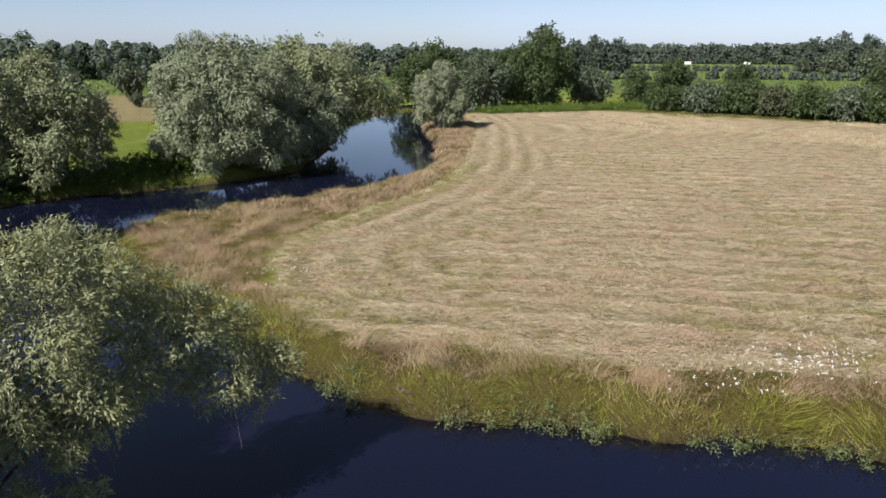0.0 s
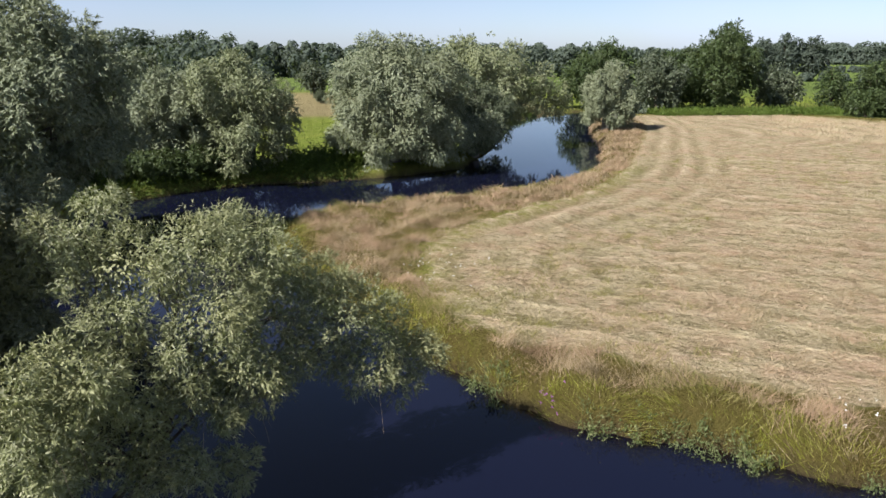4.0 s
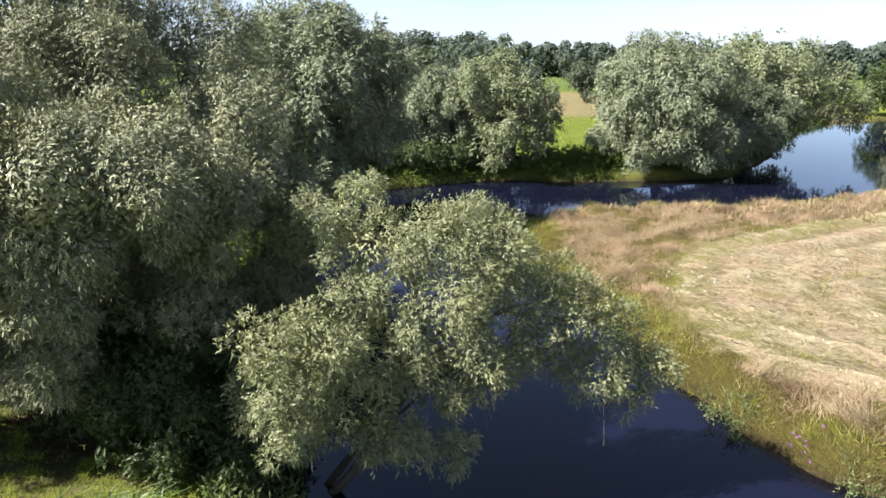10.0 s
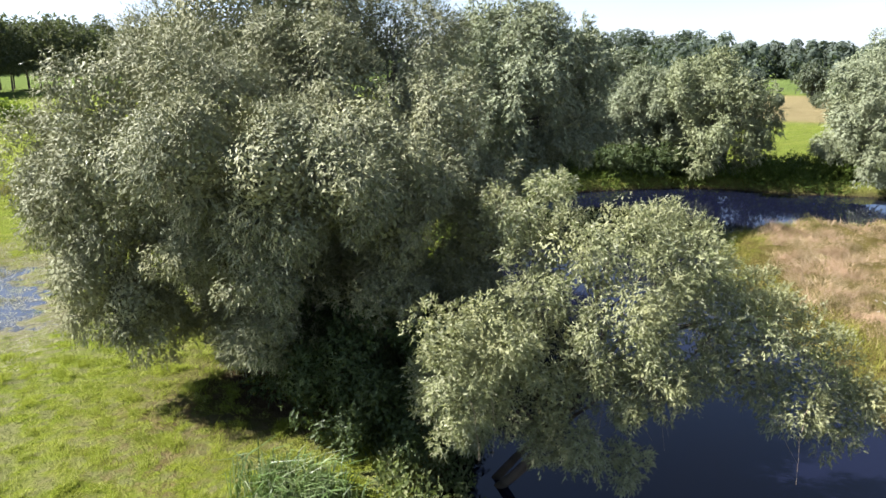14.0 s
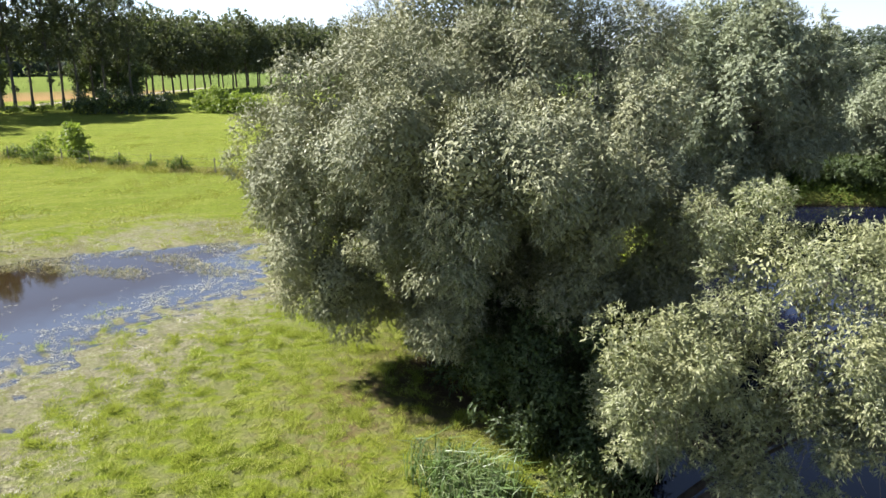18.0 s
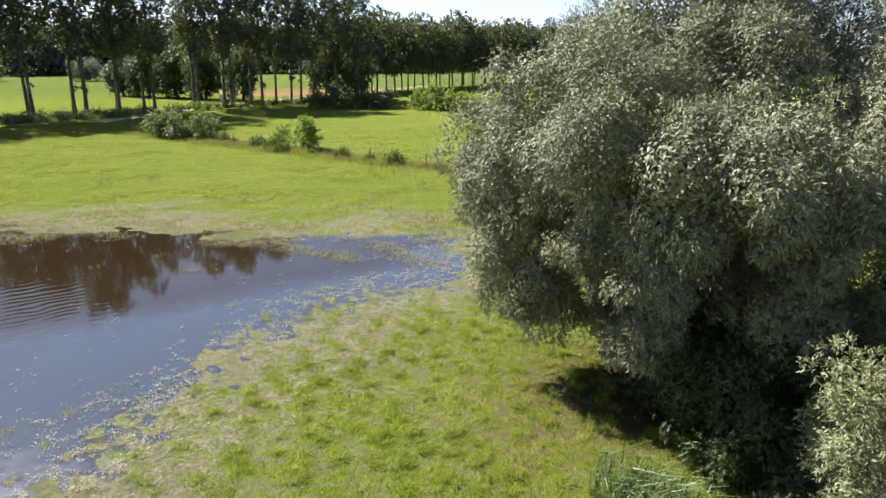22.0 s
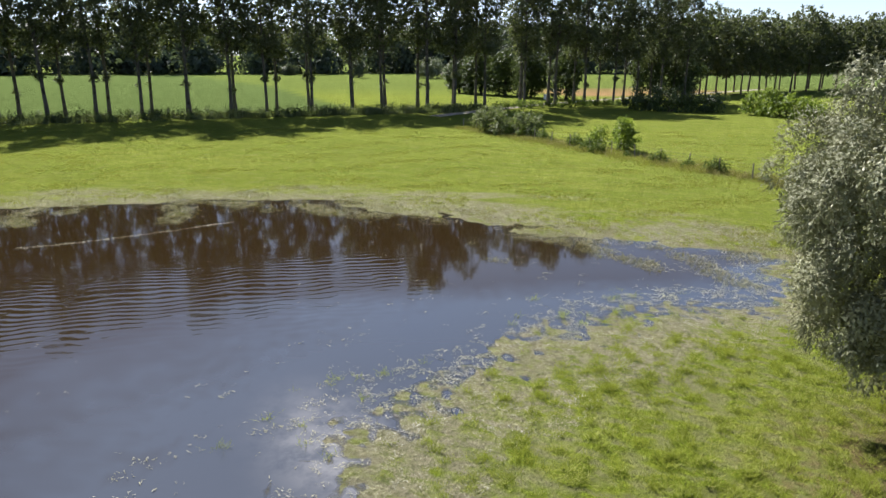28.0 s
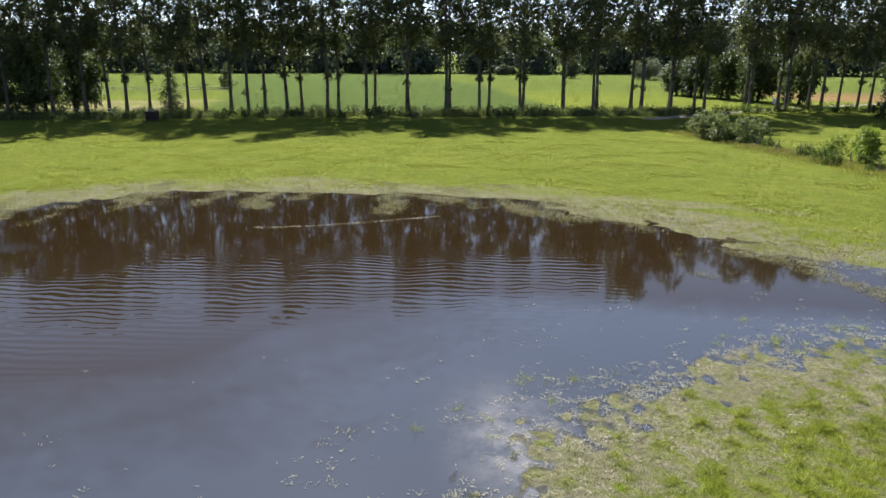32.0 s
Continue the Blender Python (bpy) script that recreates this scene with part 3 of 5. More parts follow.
c = g.mix(g.attr("mown"), c, cut)
c = g.mix(g.attr("rough"), c, wild)
c = g.mix(g.math("MULTIPLY", g.attr("rim"), g.ramp(g.noise(1.2, 5, 0.7), 0.35, 0.6, 0, 0.85)), c, g.mix(n2, (0.13, 0.15, 0.022), (0.24, 0.235, 0.06)))
c = g.mix(g.math("MULTIPLY", g.attr("bare"), g.ramp(g.noise(2.0, 6, 0.75), 0.46, 0.6, 0, 0.8)), c, (0.16, 0.108, 0.06))
c = g.mix(g.math("MULTIPLY", g.attr("litter_shade"), g.ramp(n2, 0.25, 0.45)), c, g.mix(n3, (0.048, 0.0336, 0.02), (0.12, 0.084, 0.048)))
c = g.mix(g.attr("dry"), c, g.mix(n1, (0.192, 0.156, 0.076), (0.256, 0.216, 0.112)))
c = g.mix(g.attr("ochre"), c, g.mix(n1, (0.288, 0.16, 0.08), (0.336, 0.2, 0.104)))
c = g.mix(g.attr("crop"), c, g.mix(n1, (0.08, 0.114, 0.033), (0.108, 0.144, 0.046)))
c = g.mix(g.math("MULTIPLY", g.attr("sand"), g.ramp(g.noise(0.12, 6, 0.7, squash=(1, 0.4, 1)), 0.36, 0.6, 0.1, 0.65)), c, g.mix(n1, (0.27, 0.225, 0.14), (0.36, 0.30, 0.20)))
c = g.mix(g.attr("under"), c, mud)
bump = g.math("ADD", g.noise(22, 6, 0.75), g.math("MULTIPLY", g.noise(4.5, 5, 0.7), 2.5))
GROUND = g.finish(c, 0.95, g.bump(bump, 1.0, 0.22), 0.0)
under = np.maximum(step01(-z, 0.45, 0.9) * (rd < 8), step01(-pd, 0.5, 4.0))
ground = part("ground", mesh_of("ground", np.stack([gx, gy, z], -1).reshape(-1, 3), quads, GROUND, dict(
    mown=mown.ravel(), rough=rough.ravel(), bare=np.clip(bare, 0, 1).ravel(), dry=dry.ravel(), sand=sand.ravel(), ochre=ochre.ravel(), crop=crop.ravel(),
    wet=wet.ravel(), litter_shade=litter_shade.ravel(), tuss=tuss.ravel(), rim=rim.ravel(), under=under.ravel(), swath=swath(gx, gy).ravel()), smooth=True))
tagged(ground, "flat river meadows with mown hay and green grass", "ground", kind="structure")


def height_at(x, y):
    """Height of the sheet, by its grid."""
    i = np.clip(np.searchsorted(GX, x) - 1, 0, nx - 2)
    j = np.clip(np.searchsorted(GY, y) - 1, 0, ny - 2)
    u, v = (x - GX[i]) / (GX[i + 1] - GX[i]), (y - GY[j]) / (GY[j + 1] - GY[j])
    return (z[j, i] * (1 - u) + z[j, i + 1] * u) * (1 - v) + (z[j + 1, i] * (1 - u) + z[j + 1, i + 1] * u) * v


# ---------- water ----------
def water_material(name, body, clear, ripple, ior=1.33, shallow_tone=None):
    n = Nodes(name)
    p = n.coords()
    small = n.noise(2.2, 3, 0.5, p)
    fine = n.noise(0.5, 2, 0.5, p)
    h = n.math("ADD", n.math("MULTIPLY", small, 0.1), n.math("MULTIPLY", fine, 0.5))
    rows = n.add("TexWave", Vector=p, Scale=0.62, Distortion=9.0, Detail=3.0)
    rows.inputs["Detail Scale"].default_value = 0.6
    m = n.add("Mapping", Vector=p)
    m.inputs["Rotation"].default_value = (0, 0, radians(-14))
    n.t.links.new(m.outputs["Vector"], rows.inputs["Vector"])
    h = n.math("ADD", h, n.math("MULTIPLY", rows.outputs["Fac"], n.math("MULTIPLY", n.attr("ripple"), 0.8)))
    normal = n.bump(h, 1.0, ripple)
    tone = body
    if shallow_tone:                                                  # silt and sky sheen both coloured into the near shallows, plus one pale patch
        tone = n.mix(n.math("MULTIPLY", n.ramp(n.attr("depth"), 0.6, 0.3), n.attr("shoal")), body, shallow_tone)
        tone = n.mix(n.math("MULTIPLY", n.attr("pale_patch"), n.ramp(n.noise(1.1, 5, 0.65), 0.3, 0.6)), tone, (0.15, 0.148, 0.15))
    deep = n.add("BsdfDiffuse", Color=tone)
    thin = n.add("BsdfTransparent", Color=clear)
    low = n.add("MixShader", Fac=n.ramp(n.attr("depth"), 0.0, 0.045) if shallow_tone else n.attr("depth"))
    n.t.links.new(thin.outputs[0], low.inputs[1]), n.t.links.new(deep.outputs[0], low.inputs[2])
    gloss = n.add("BsdfGlossy", Color=(1, 1, 1), Roughness=0.045, Normal=normal)
    fres = n.add("Fresnel", IOR=ior, Normal=normal)
    top = n.add("MixShader", Fac=fres.outputs[0])
    n.t.links.new(low.outputs[0], top.inputs[1]), n.t.links.new(gloss.outputs[0], top.inputs[2])
    n.t.links.new(top.outputs[0], n.out.inputs["Surface"])
    n.t.nodes.remove(n.bsdf)
    return n.mat


def water_sheet(name, xs, ys, level, material, label, keep, ripple, murk):
    x, y = np.meshgrid(xs, ys)
    depth = level - height_at(x, y)
    i = np.arange(x.size).reshape(x.shape)
    f = np.stack([i[:-1, :-1], i[:-1, 1:], i[1:, 1:], i[1:, :-1]], -1).reshape(-1, 4)
    ok = keep(x, y).ravel()
    f = f[ok[f].any(1)]
    me = mesh_of(name, np.stack([x, y, np.full(x.shape, level)], -1).reshape(-1, 3), f, material,
                 dict(depth=(1 - np.exp(-np.clip(depth, 0, 3) * murk)).ravel(), ripple=ripple(x, y).ravel(), shoal=step01(x, -40, -30).ravel(),
                      pale_patch=np.exp(-((0.45 * (x + 15.4) - 0.9 * (y + 2.6)) / 1.3) ** 2 - ((0.9 * (x + 15.4) + 0.45 * (y + 2.6)) / 2.6) ** 2).ravel()), smooth=True)
    return tagged(part(name, me), label, "water", kind="structure")


water_sheet("river_water", np.arange(-24, 150, 0.8), np.arange(-40, 160, 0.8), RIVER_Z, water_material("dark_river_water", (0.0035, 0.0042, 0.0115), (0.5, 0.42, 0.3), 0.0016),
            "dark still river water between grassy banks", lambda x, y: (river_distance(x, y)[0] < RIVER_HALF + 2.2) & (x < 145), lambda x, y: 0 * x, 6.0)
water_sheet("flooded_meadow_water", np.concatenate([np.arange(-50, -34, 0.5), np.arange(-34, -6, 0.24), np.arange(-6, 4, 0.5)]), np.concatenate([np.arange(-50, -8, 0.5), np.arange(-8, 17, 0.24)]), POND_Z, water_material("shallow_flood_water", (0.016, 0.0097, 0.0037), (0.9, 0.88, 0.84), 0.006, 1.36, (0.034, 0.039, 0.05)),
            "shallow brown flood water on the meadow", lambda x, y: pond_distance(x, y) < 4.5,
            lambda x, y: step01(np.hypot(x, y) + 2 * wobble(x, y, 0.15, 4), 21, 27) * step01(37 - np.hypot(x, y) + 2 * wobble(x, y, 0.15, 6), 0, 5) * step01(1 - y + 2 * wobble(x, y, 0.2, 4), 0, 6), 3.6)

# ---------- willows on the near bank ----------
def spot(x, y):
    return (x, y, float(height_at(np.array([x]), np.array([y]))[0]))


def around(lobes, place):
    """Lobes in the tree's own frame."""
    return [(x - place[0], y - place[1], h - place[2], r) for x, y, h, r in lobes]


near_place = spot(-14.6, 15.2)
WILLOW_CROWN = [(-16.7, 10.5, 5.8, 2), (-19, 10.6, 5.7, 1.8), (-17, 10.1, 3.7, 1.6), (-16.6, 11.3, 2.3, 1.3), (-14.8, 12.3, 4.2, 1.6), (-14, 12.2, 8.1, 2.1),
                (-11.8, 12.2, 6.7, 2), (-10, 12.9, 7.3, 1.9), (-9.4, 12.9, 6.1, 1.4), (-9.2, 15.6, 7.9, 1.3), (-9.3, 16.5, 5.9, 1.1), (-13.3, 13.6, 4, 1.7),
                (-10.9, 14.4, 3.4, 1.6), (-18, 12.1, 8.2, 2.3), (-16.4, 14.5, 10.3, 2.2), (-13.6, 16.3, 9.8, 2.2),
                (-15.5, 16.4, 11.2, 1.7), (-11.9, 18, 9.4, 1.9)]
WILLOW_SKIRT = [(-19.5, 15.1, 9.4, 2.2), (-9.1, 14.1, 6.3, 1.3), (-17, 19, 7.5, 2.6), (-14, 20, 6, 2.6), (-8.8, 15.2, 4.2, 1.1), (-8.2, 15.8, 2.8, 1),
                (-15.2, 14.8, 3, 1.5), (-13, 15.6, 5.2, 2.4), (-17.2, 13, 5, 2), (-15.6, 16.8, 2.3, 2.3), (-13, 17, 2, 2.3), (-11, 16.8, 1.8, 1.9),
                (-17.6, 14.6, 2.4, 1.7), (-14.4, 15.4, 1.2, 1.6), (-9.2, 15.6, 1.6, 1.4), (-12.5, 10.4, 7.3, 1.7), (-10.7, 10.7, 7, 1.6), (-14.6, 10, 6.8, 1.5),
                (-9.4, 11.5, 6.8, 1.3), (-12.8, 11.4, 5.6, 1.4),
                (-9.8, 13.4, 3.7, 1.4), (-12.4, 15.0, 8.3, 2.0), (-14.6, 14.8, 8.6, 2.0), (-11.0, 16.0, 7.2, 1.8),
                (-8.2, 15.5, 4.8, 1.3), (-7.6, 14.8, 3.2, 1.1), (-7.8, 15.4, 5.9, 1.0), (-15.6, 13.4, 1.6, 1.2), (-12.2, 11.9, 2.7, 1.2), (-13.4, 10.9, 5.0, 1.3), (-11.5, 11.0, 5.0, 1.2), (-15.6, 10.4, 3.3, 1.2)]
NEAR_WILLOW = [(x, y, h, 0.93 * r) for x, y, h, r in WILLOW_CROWN + WILLOW_SKIRT]
grow_tree("willow_tree", near_place, "large grey-green willow with drooping leaves on the river bank", around(NEAR_WILLOW, near_place), LEAF_WILLOW, BARK_GREY, 11,
          size=0.115, aspect=0.26, deep=1.8, clump=0.4, cover=0.85, trunk=0.3, stems=4, fork=0.35, droop=0.6, limbs=20, group="willows", thin=0.35)

# added dark-leaved bush: shade of the willow's lower skirt put into leaf colour
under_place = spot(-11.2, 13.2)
SHADE_LOBES = [(-10.2, 12.6, 2.2, 1.3), (-9.0, 12.8, 1.4, 1.1), (-11.4, 12.2, 1.5, 1.2), (-8.4, 13.6, 2.6, 1.1), (-13.2, 13.6, 1.2, 1.2), (-12.4, 12.8, 1.3, 1.2), (-10.4, 14.9, 1.3, 1.3),
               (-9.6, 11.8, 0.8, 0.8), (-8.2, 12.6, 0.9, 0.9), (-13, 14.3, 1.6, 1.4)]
grow_tree("shade_bush", under_place, "dark green bush added for the shade below the big willow", around(SHADE_LOBES, under_place), LEAF_OAK, BARK_DARK, 18,
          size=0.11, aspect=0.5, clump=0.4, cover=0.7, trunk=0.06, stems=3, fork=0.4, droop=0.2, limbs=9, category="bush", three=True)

shrub_place = spot(-7.2, 13.6)
SALLOW_CROWN = [(-4.3, 14.4, 5.3, 1.2), (-3.2, 15.1, 5.1, 1.15), (-5.4, 14, 5.1, 1.1), (-3.8, 13.9, 4.2, 1.1), (-2.6, 15.5, 4.2, 1.05), (-1.4, 15.7, 3.9, 1.05),
                (-0.4, 15.8, 3.2, 0.95), (0.5, 16.2, 2.3, 0.75), (-5.6, 11.6, 4.2, 0.75), (-6.5, 10.9, 4.2, 0.7), (-6, 11, 3.1, 0.75), (-5.3, 12.1, 3.5, 0.7),
                (-6.1, 10.7, 2.4, 0.5), (-4.4, 13.6, 3.2, 0.85), (-3, 14.4, 2.9, 0.95), (-1.6, 15.2, 3.1, 0.85), (-0.6, 15.5, 2.4, 0.75), (-3.9, 14.4, 2.1, 0.7), (0.2, 15.9, 1.9, 0.6)]
SALLOW_SKIRT = [(-6, 14.8, 6.5, 0.45), (-3.5, 13.4, 2.2, 0.4), (-2.1, 15.1, 2.9, 0.7), (-6.5, 14.1, 5.7, 0.8), (-1.9, 15.9, 4.3, 0.7), (-3.7, 15.2, 5.9, 0.6),
                (-5.2, 13.2, 1.3, 0.65), (-6.8, 13, 1.5, 0.8), (-7.8, 13.2, 1.7, 0.95), (-6.2, 12.4, 2.6, 0.85), (-7.2, 12.2, 2.7, 0.85), (-5, 13.2, 2.3, 0.75),
                (-6.4, 13.2, 3.4, 0.9), (-5.6, 13.6, 4.4, 0.9),
                (-4.2, 13.0, 1.3, 0.65), (-3.4, 13.3, 1.1, 0.5)]
SHRUB_WILLOW = SALLOW_CROWN + SALLOW_SKIRT
sallow = grow_tree("sallow_tree", shrub_place, "low pale green willow leaning far out over the dark river", around(SHRUB_WILLOW, shrub_place), LEAF_SALLOW, BARK_DARK, 12,
          size=0.105, aspect=0.26, clump=0.42, cover=0.6, deep=0.6, trunk=0.1, stems=3, fork=0.3, droop=0.3, limbs=18, group="willows", loose=0.3, core=True)
rng = np.random.RandomState(19)
for k in range(16):                                       # bare twigs that hang towards the water
    l = around(SHRUB_WILLOW, shrub_place)[(5, 6, 10, 13, 14, 16, 17, 19)[k % 8]]
    s = np.array(l[:3]) + rng.normal(0, 0.3, 3)
    e = s + (rng.normal(0.3, 0.4), rng.normal(-0.3, 0.4), -rng.uniform(0.4, 1.0) - 0.8 * l[3])
    part("twig", mesh_of("twig", *limb(s, e, 0.010, 0.003, rng, 0.1, 6, 4), TWIG), sallow)

grow_tree("willow_tree", spot(-19.5, 37.5), "tall dark willow behind the near trees", crown_lobes(13.6, 6.2, 2.0, np.random.RandomState(5), 44, 0.28), LEAF_SILVER, BARK_GREY, 13, three=True,
          size=0.22, aspect=0.34, trunk=0.35, stems=2, droop=0.6, limbs=12, group="willows")

# ---------- trees by the far bend of the river ----------
MID = [
    # name, x, y, height, radius, low, leaf, label
    ("willow_tree", 1.4, 64.0, 11.4, 7.0, 0.1, LEAF_SILVER, "broad silver-grey willow hanging down to the river"),
    # stands in shade, which its darker LEAF_GREY leaves carry
    ("willow_tree", 9.0, 71.5, 8.0, 4.6, 0.1, LEAF_GREY, "grey-green willow over the river bend, shade put into its dark leaves"),
    ("willow_tree", -11.9, 59.5, 9.7, 5.2, 0.2, LEAF_YELLOW, "rounded pale green willow at the river edge"),
    ("willow_tree", -17.5, 60.0, 8.6, 5.0, 0.1, LEAF_SILVER, "low silver-green willow at the river edge"),
    ("willow_tree", -23.5, 57.5, 7.4, 4.8, 0.2, LEAF_SILVER, "low bushy grey willow at the river edge"),
    ("willow_tree", -26.5, 49.5, 6.6, 4.2, 0.2, LEAF_WILLOW, "low bushy dark willow at the river edge"),
    ("alder_tree", 29.4, 91, 8.8, 4.4, 0.1, LEAF_SILVER, "small grey-green tree on the river bank"),
]
for k, (name, x, y, h, r, low, leaf, label) in enumerate(MID):
    lobes = crown_lobes(h, r, low, np.random.RandomState(40 + k), 38, 0.28)
    if k == 0:                                            # boughs that hang down to the water
        lobes += [(-1.4, -3.6, 1.6, 2.1), (2.2, -1.8, 1.8, 2.4), (5.4, 0.8, 2.2, 2.5), (7.4, 4.6, 2.6, 2.6)]
    grow_tree(name, spot(x, y), label, lobes, leaf, BARK_GREY, 60 + k,
              size=0.16 + 0.0006 * y, aspect=0.42, clump=0.38, cover=0.8, trunk=0.3, stems=2, limbs=10, group="willows", droop=0.6, three=True)

# low bushes at the water's edge below the willows
# the dark ones are added; their leaf colour stands for the willows' shaded foot
for k, (x, y) in enumerate(((-22.5, 54.5), (-20.3, 54.8), (-17.6, 55.3), (-15.3, 57.4), (-12.6, 59.1))):
    grow_tree("shade_bush", spot(x, y), "low dark bush added for the shade at the water's edge", crown_lobes(2.6, 2.3, 0.1, np.random.RandomState(150 + k), 16, 0.34), LEAF_OAK, BARK_DARK, 155 + k,
              size=0.17, aspect=0.5, trunk=0.06, stems=3, limbs=5, category="bush", group="waterside bushes", three=True)
for k, (x, y) in enumerate(((-7.4, 60.5), (-5.1, 62.0), (-2.7, 62.9))):
    grow_tree("sallow_bush", spot(x, y), "low leafy green bush at the water's edge", crown_lobes(1.6, 1.9, 0.1, np.random.RandomState(160 + k), 14, 0.36), LEAF_BUSH, BARK_DARK, 165 + k,
              size=0.17, aspect=0.5, trunk=0.05, stems=3, limbs=4, category="bush", group="waterside bushes", three=True)

LEANING_WILLOW = [(9.5, 79, 7.74, 2.9), (12.0, 78, 8.64, 2.9), (14.2, 78, 7.74, 2.9), (16.6, 78.5, 6.66, 2.6), (18.6, 79, 5.4, 2.2), (20.2, 79.5, 3.96, 1.6), (7.6, 80, 5.94, 2.8), (10.4, 77.5, 5.76, 2.8),
                  (13.4, 77, 5.58, 2.6), (11.4, 81, 6.84, 3.0), (15.4, 80.5, 5.04, 2.4), (8.6, 79, 3.78, 2.6), (10.6, 78, 9.36, 2.2), (17.2, 77.8, 4.32, 1.9), (12.0, 77.5, 3.78, 2.2), (10.0, 77, 1.98, 2.2), (14.6, 78.2, 3.24, 1.7),
                  (6.8, 82, 8.28, 2.4), (8.0, 81, 9.36, 2.2), (8.6, 77.2, 1.4, 1.9), (11.2, 78.6, 1.6, 2.0), (13.2, 79.2, 2.0, 1.7)]
leaning_place = spot(8.2, 79.5)
grow_tree("willow_tree", leaning_place, "yellowish-green willow leaning out over the far river reach", around(LEANING_WILLOW, leaning_place), LEAF_YELLOW, BARK_GREY, 71,
          size=0.26, aspect=0.42, cover=0.6, trunk=0.3, stems=2, limbs=12, group="willows", three=True)

# ---------- hedge and trees past the mown field ----------
EDGE = [
    ("willow_tree", 46.5, 118, 10.6, 5.0, 0.3, LEAF_GREY, "grey willow at the edge of the mown field"),
    ("oak_tree", 40.0, 130, 13.5, 6.6, 1, LEAF_OAK, "dark green oak at the edge of the mown field"),
    ("oak_tree", 59.5, 122, 16.4, 8.4, 1, LEAF_OAK, "tall dark green oak at the edge of the mown field"),
    ("oak_tree", 51.5, 128, 12.4, 6.0, 0.5, LEAF_OAK, "dark green oak at the edge of the mown field"),
    ("willow_tree", 70.0, 122, 9.2, 4.4, 0.3, LEAF_GREY, "pale willow at the edge of the mown field"),
    ("alder_tree", 80.0, 121, 8.2, 3.0, 0.2, LEAF_OAK, "dark alder at the edge of the mown field"),
    ("alder_tree", 82.0, 112, 9.0, 3.8, 0.2, LEAF_OAK, "dark alder at the edge of the mown field"),
    ("alder_tree", 86.5, 100, 8.4, 3.6, 0.2, LEAF_OAK, "dark alder in the field hedge"),
    ("alder_tree", 116.0, 96, 10.2, 4.2, 0.2, LEAF_OAK, "dark alder behind the field hedge"),
    ("willow_tree", -44.0, 112, 14.5, 6.2, 1, LEAF_GREY, "tall grey willow in the meadow"),
    ("willow_tree", -36.0, 113, 10.5, 5.0, 1, LEAF_GREY, "grey willow in the meadow"),
]
HEDGE = [
    ("field_bush", 76, 106, 4.6, 3.6, 0.1, LEAF_OAK, "rounded dark green bush in the field hedge"),
    ("field_bush", 80, 101, 5.2, 4.0, 0.1, LEAF_GREY, "rounded grey-green bush in the field hedge"),
    ("field_bush", 84, 96, 5.6, 4.2, 0.1, LEAF_OAK, "rounded dark green bush in the field hedge"),
    ("field_bush", 86.5, 91, 5.0, 4.0, 0.1, LEAF_POPLAR, "rounded olive-green bush in the field hedge"),
    ("field_bush", 88.5, 86, 5.4, 4.2, 0.1, LEAF_OAK, "rounded dark green bush in the field hedge"),
    ("field_bush", 90.5, 81.5, 5.2, 4.0, 0.1, LEAF_GREY, "rounded grey-green bush in the field hedge"),
    ("field_bush", 93, 77, 5.6, 4.2, 0.1, LEAF_OAK, "rounded dark green bush in the field hedge"),
    ("field_bush", 95.5, 72.5, 5.2, 4.0, 0.1, LEAF_POPLAR, "rounded olive-green bush in the field hedge"),
    ("field_bush", 98, 68, 5.4, 4.2, 0.1, LEAF_OAK, "rounded dark green bush in the field hedge"),
    ("field_bush", 100.5, 63.5, 5.4, 4.2, 0.1, LEAF_GREY, "rounded grey-green bush in the field hedge"),
    ("field_bush", 103, 59, 5.4, 4.2, 0.1, LEAF_OAK, "rounded dark green bush in the field hedge"),
    ("field_bush", 106, 54, 5.4, 4.2, 0.1, LEAF_OAK, "rounded dark green bush in the field hedge"),
]
for k, (name, x, y, h, r, low, leaf, label) in enumerate(EDGE + HEDGE):
    grow_tree(name, spot(x, y), label, crown_lobes(h, r, low, np.random.RandomState(90 + k), 34, 0.28), leaf, BARK_DARK, 120 + k, three=True,
              size=0.36, aspect=0.55, cover=0.75, clump=0.34, loose=0.15, trunk=0.3, stems=1, limbs=8, group="field edge trees", category="bush" if "bush" in name else "tree")

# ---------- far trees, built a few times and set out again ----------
FAR_KINDS = ((11, 6.5, LEAF_HAZED, BARK_DARK), (10, 5.5, LEAF_GREY, BARK_GREY), (15, 5.0, LEAF_HAZED, BARK_DARK), (12, 6.0, LEAF_GREY, BARK_DARK))
FAR_NORTH = [(-6, 168, 0, 0.74), (-16, 178, 1, 0.78), (-30, 186, 0, 0.82), (-44, 190, 1, 0.82), (-62, 186, 0, 0.82), (8, 176, 1, 0.74), (20, 170, 0, 0.74), (30, 176, 0, 0.82),
             (50, 176, 3, 0.66), (60, 178, 0, 0.74), (70, 182, 2, 0.74), (46, 146, 3, 0.61), (143, 262, 2, 1.4), (151, 259, 2, 1.55), (160, 256, 2, 1.45),
             (-18, 142, 3, 0.34)]
FAR_EAST = [(-12, 146, 3, 0.36), (250, 246, 2, 1.5), (258, 240, 2, 1.7), (266, 234, 2, 1.6), (246, 232, 1, 1.4), (258, 224, 1, 1.5), (270, 216, 1, 1.4),
            (238, 240, 3, 1), (-84, 196, 2, 1), (-76, 200, 2, 1.05), (-96, 190, 0, 1), (-58, 132, 1, 0.9), (-66, 120, 0, 0.9), (-70, 104, 1, 1), (-60, 92, 0, 0.8)]
FAR = FAR_NORTH + FAR_EAST
first = {}
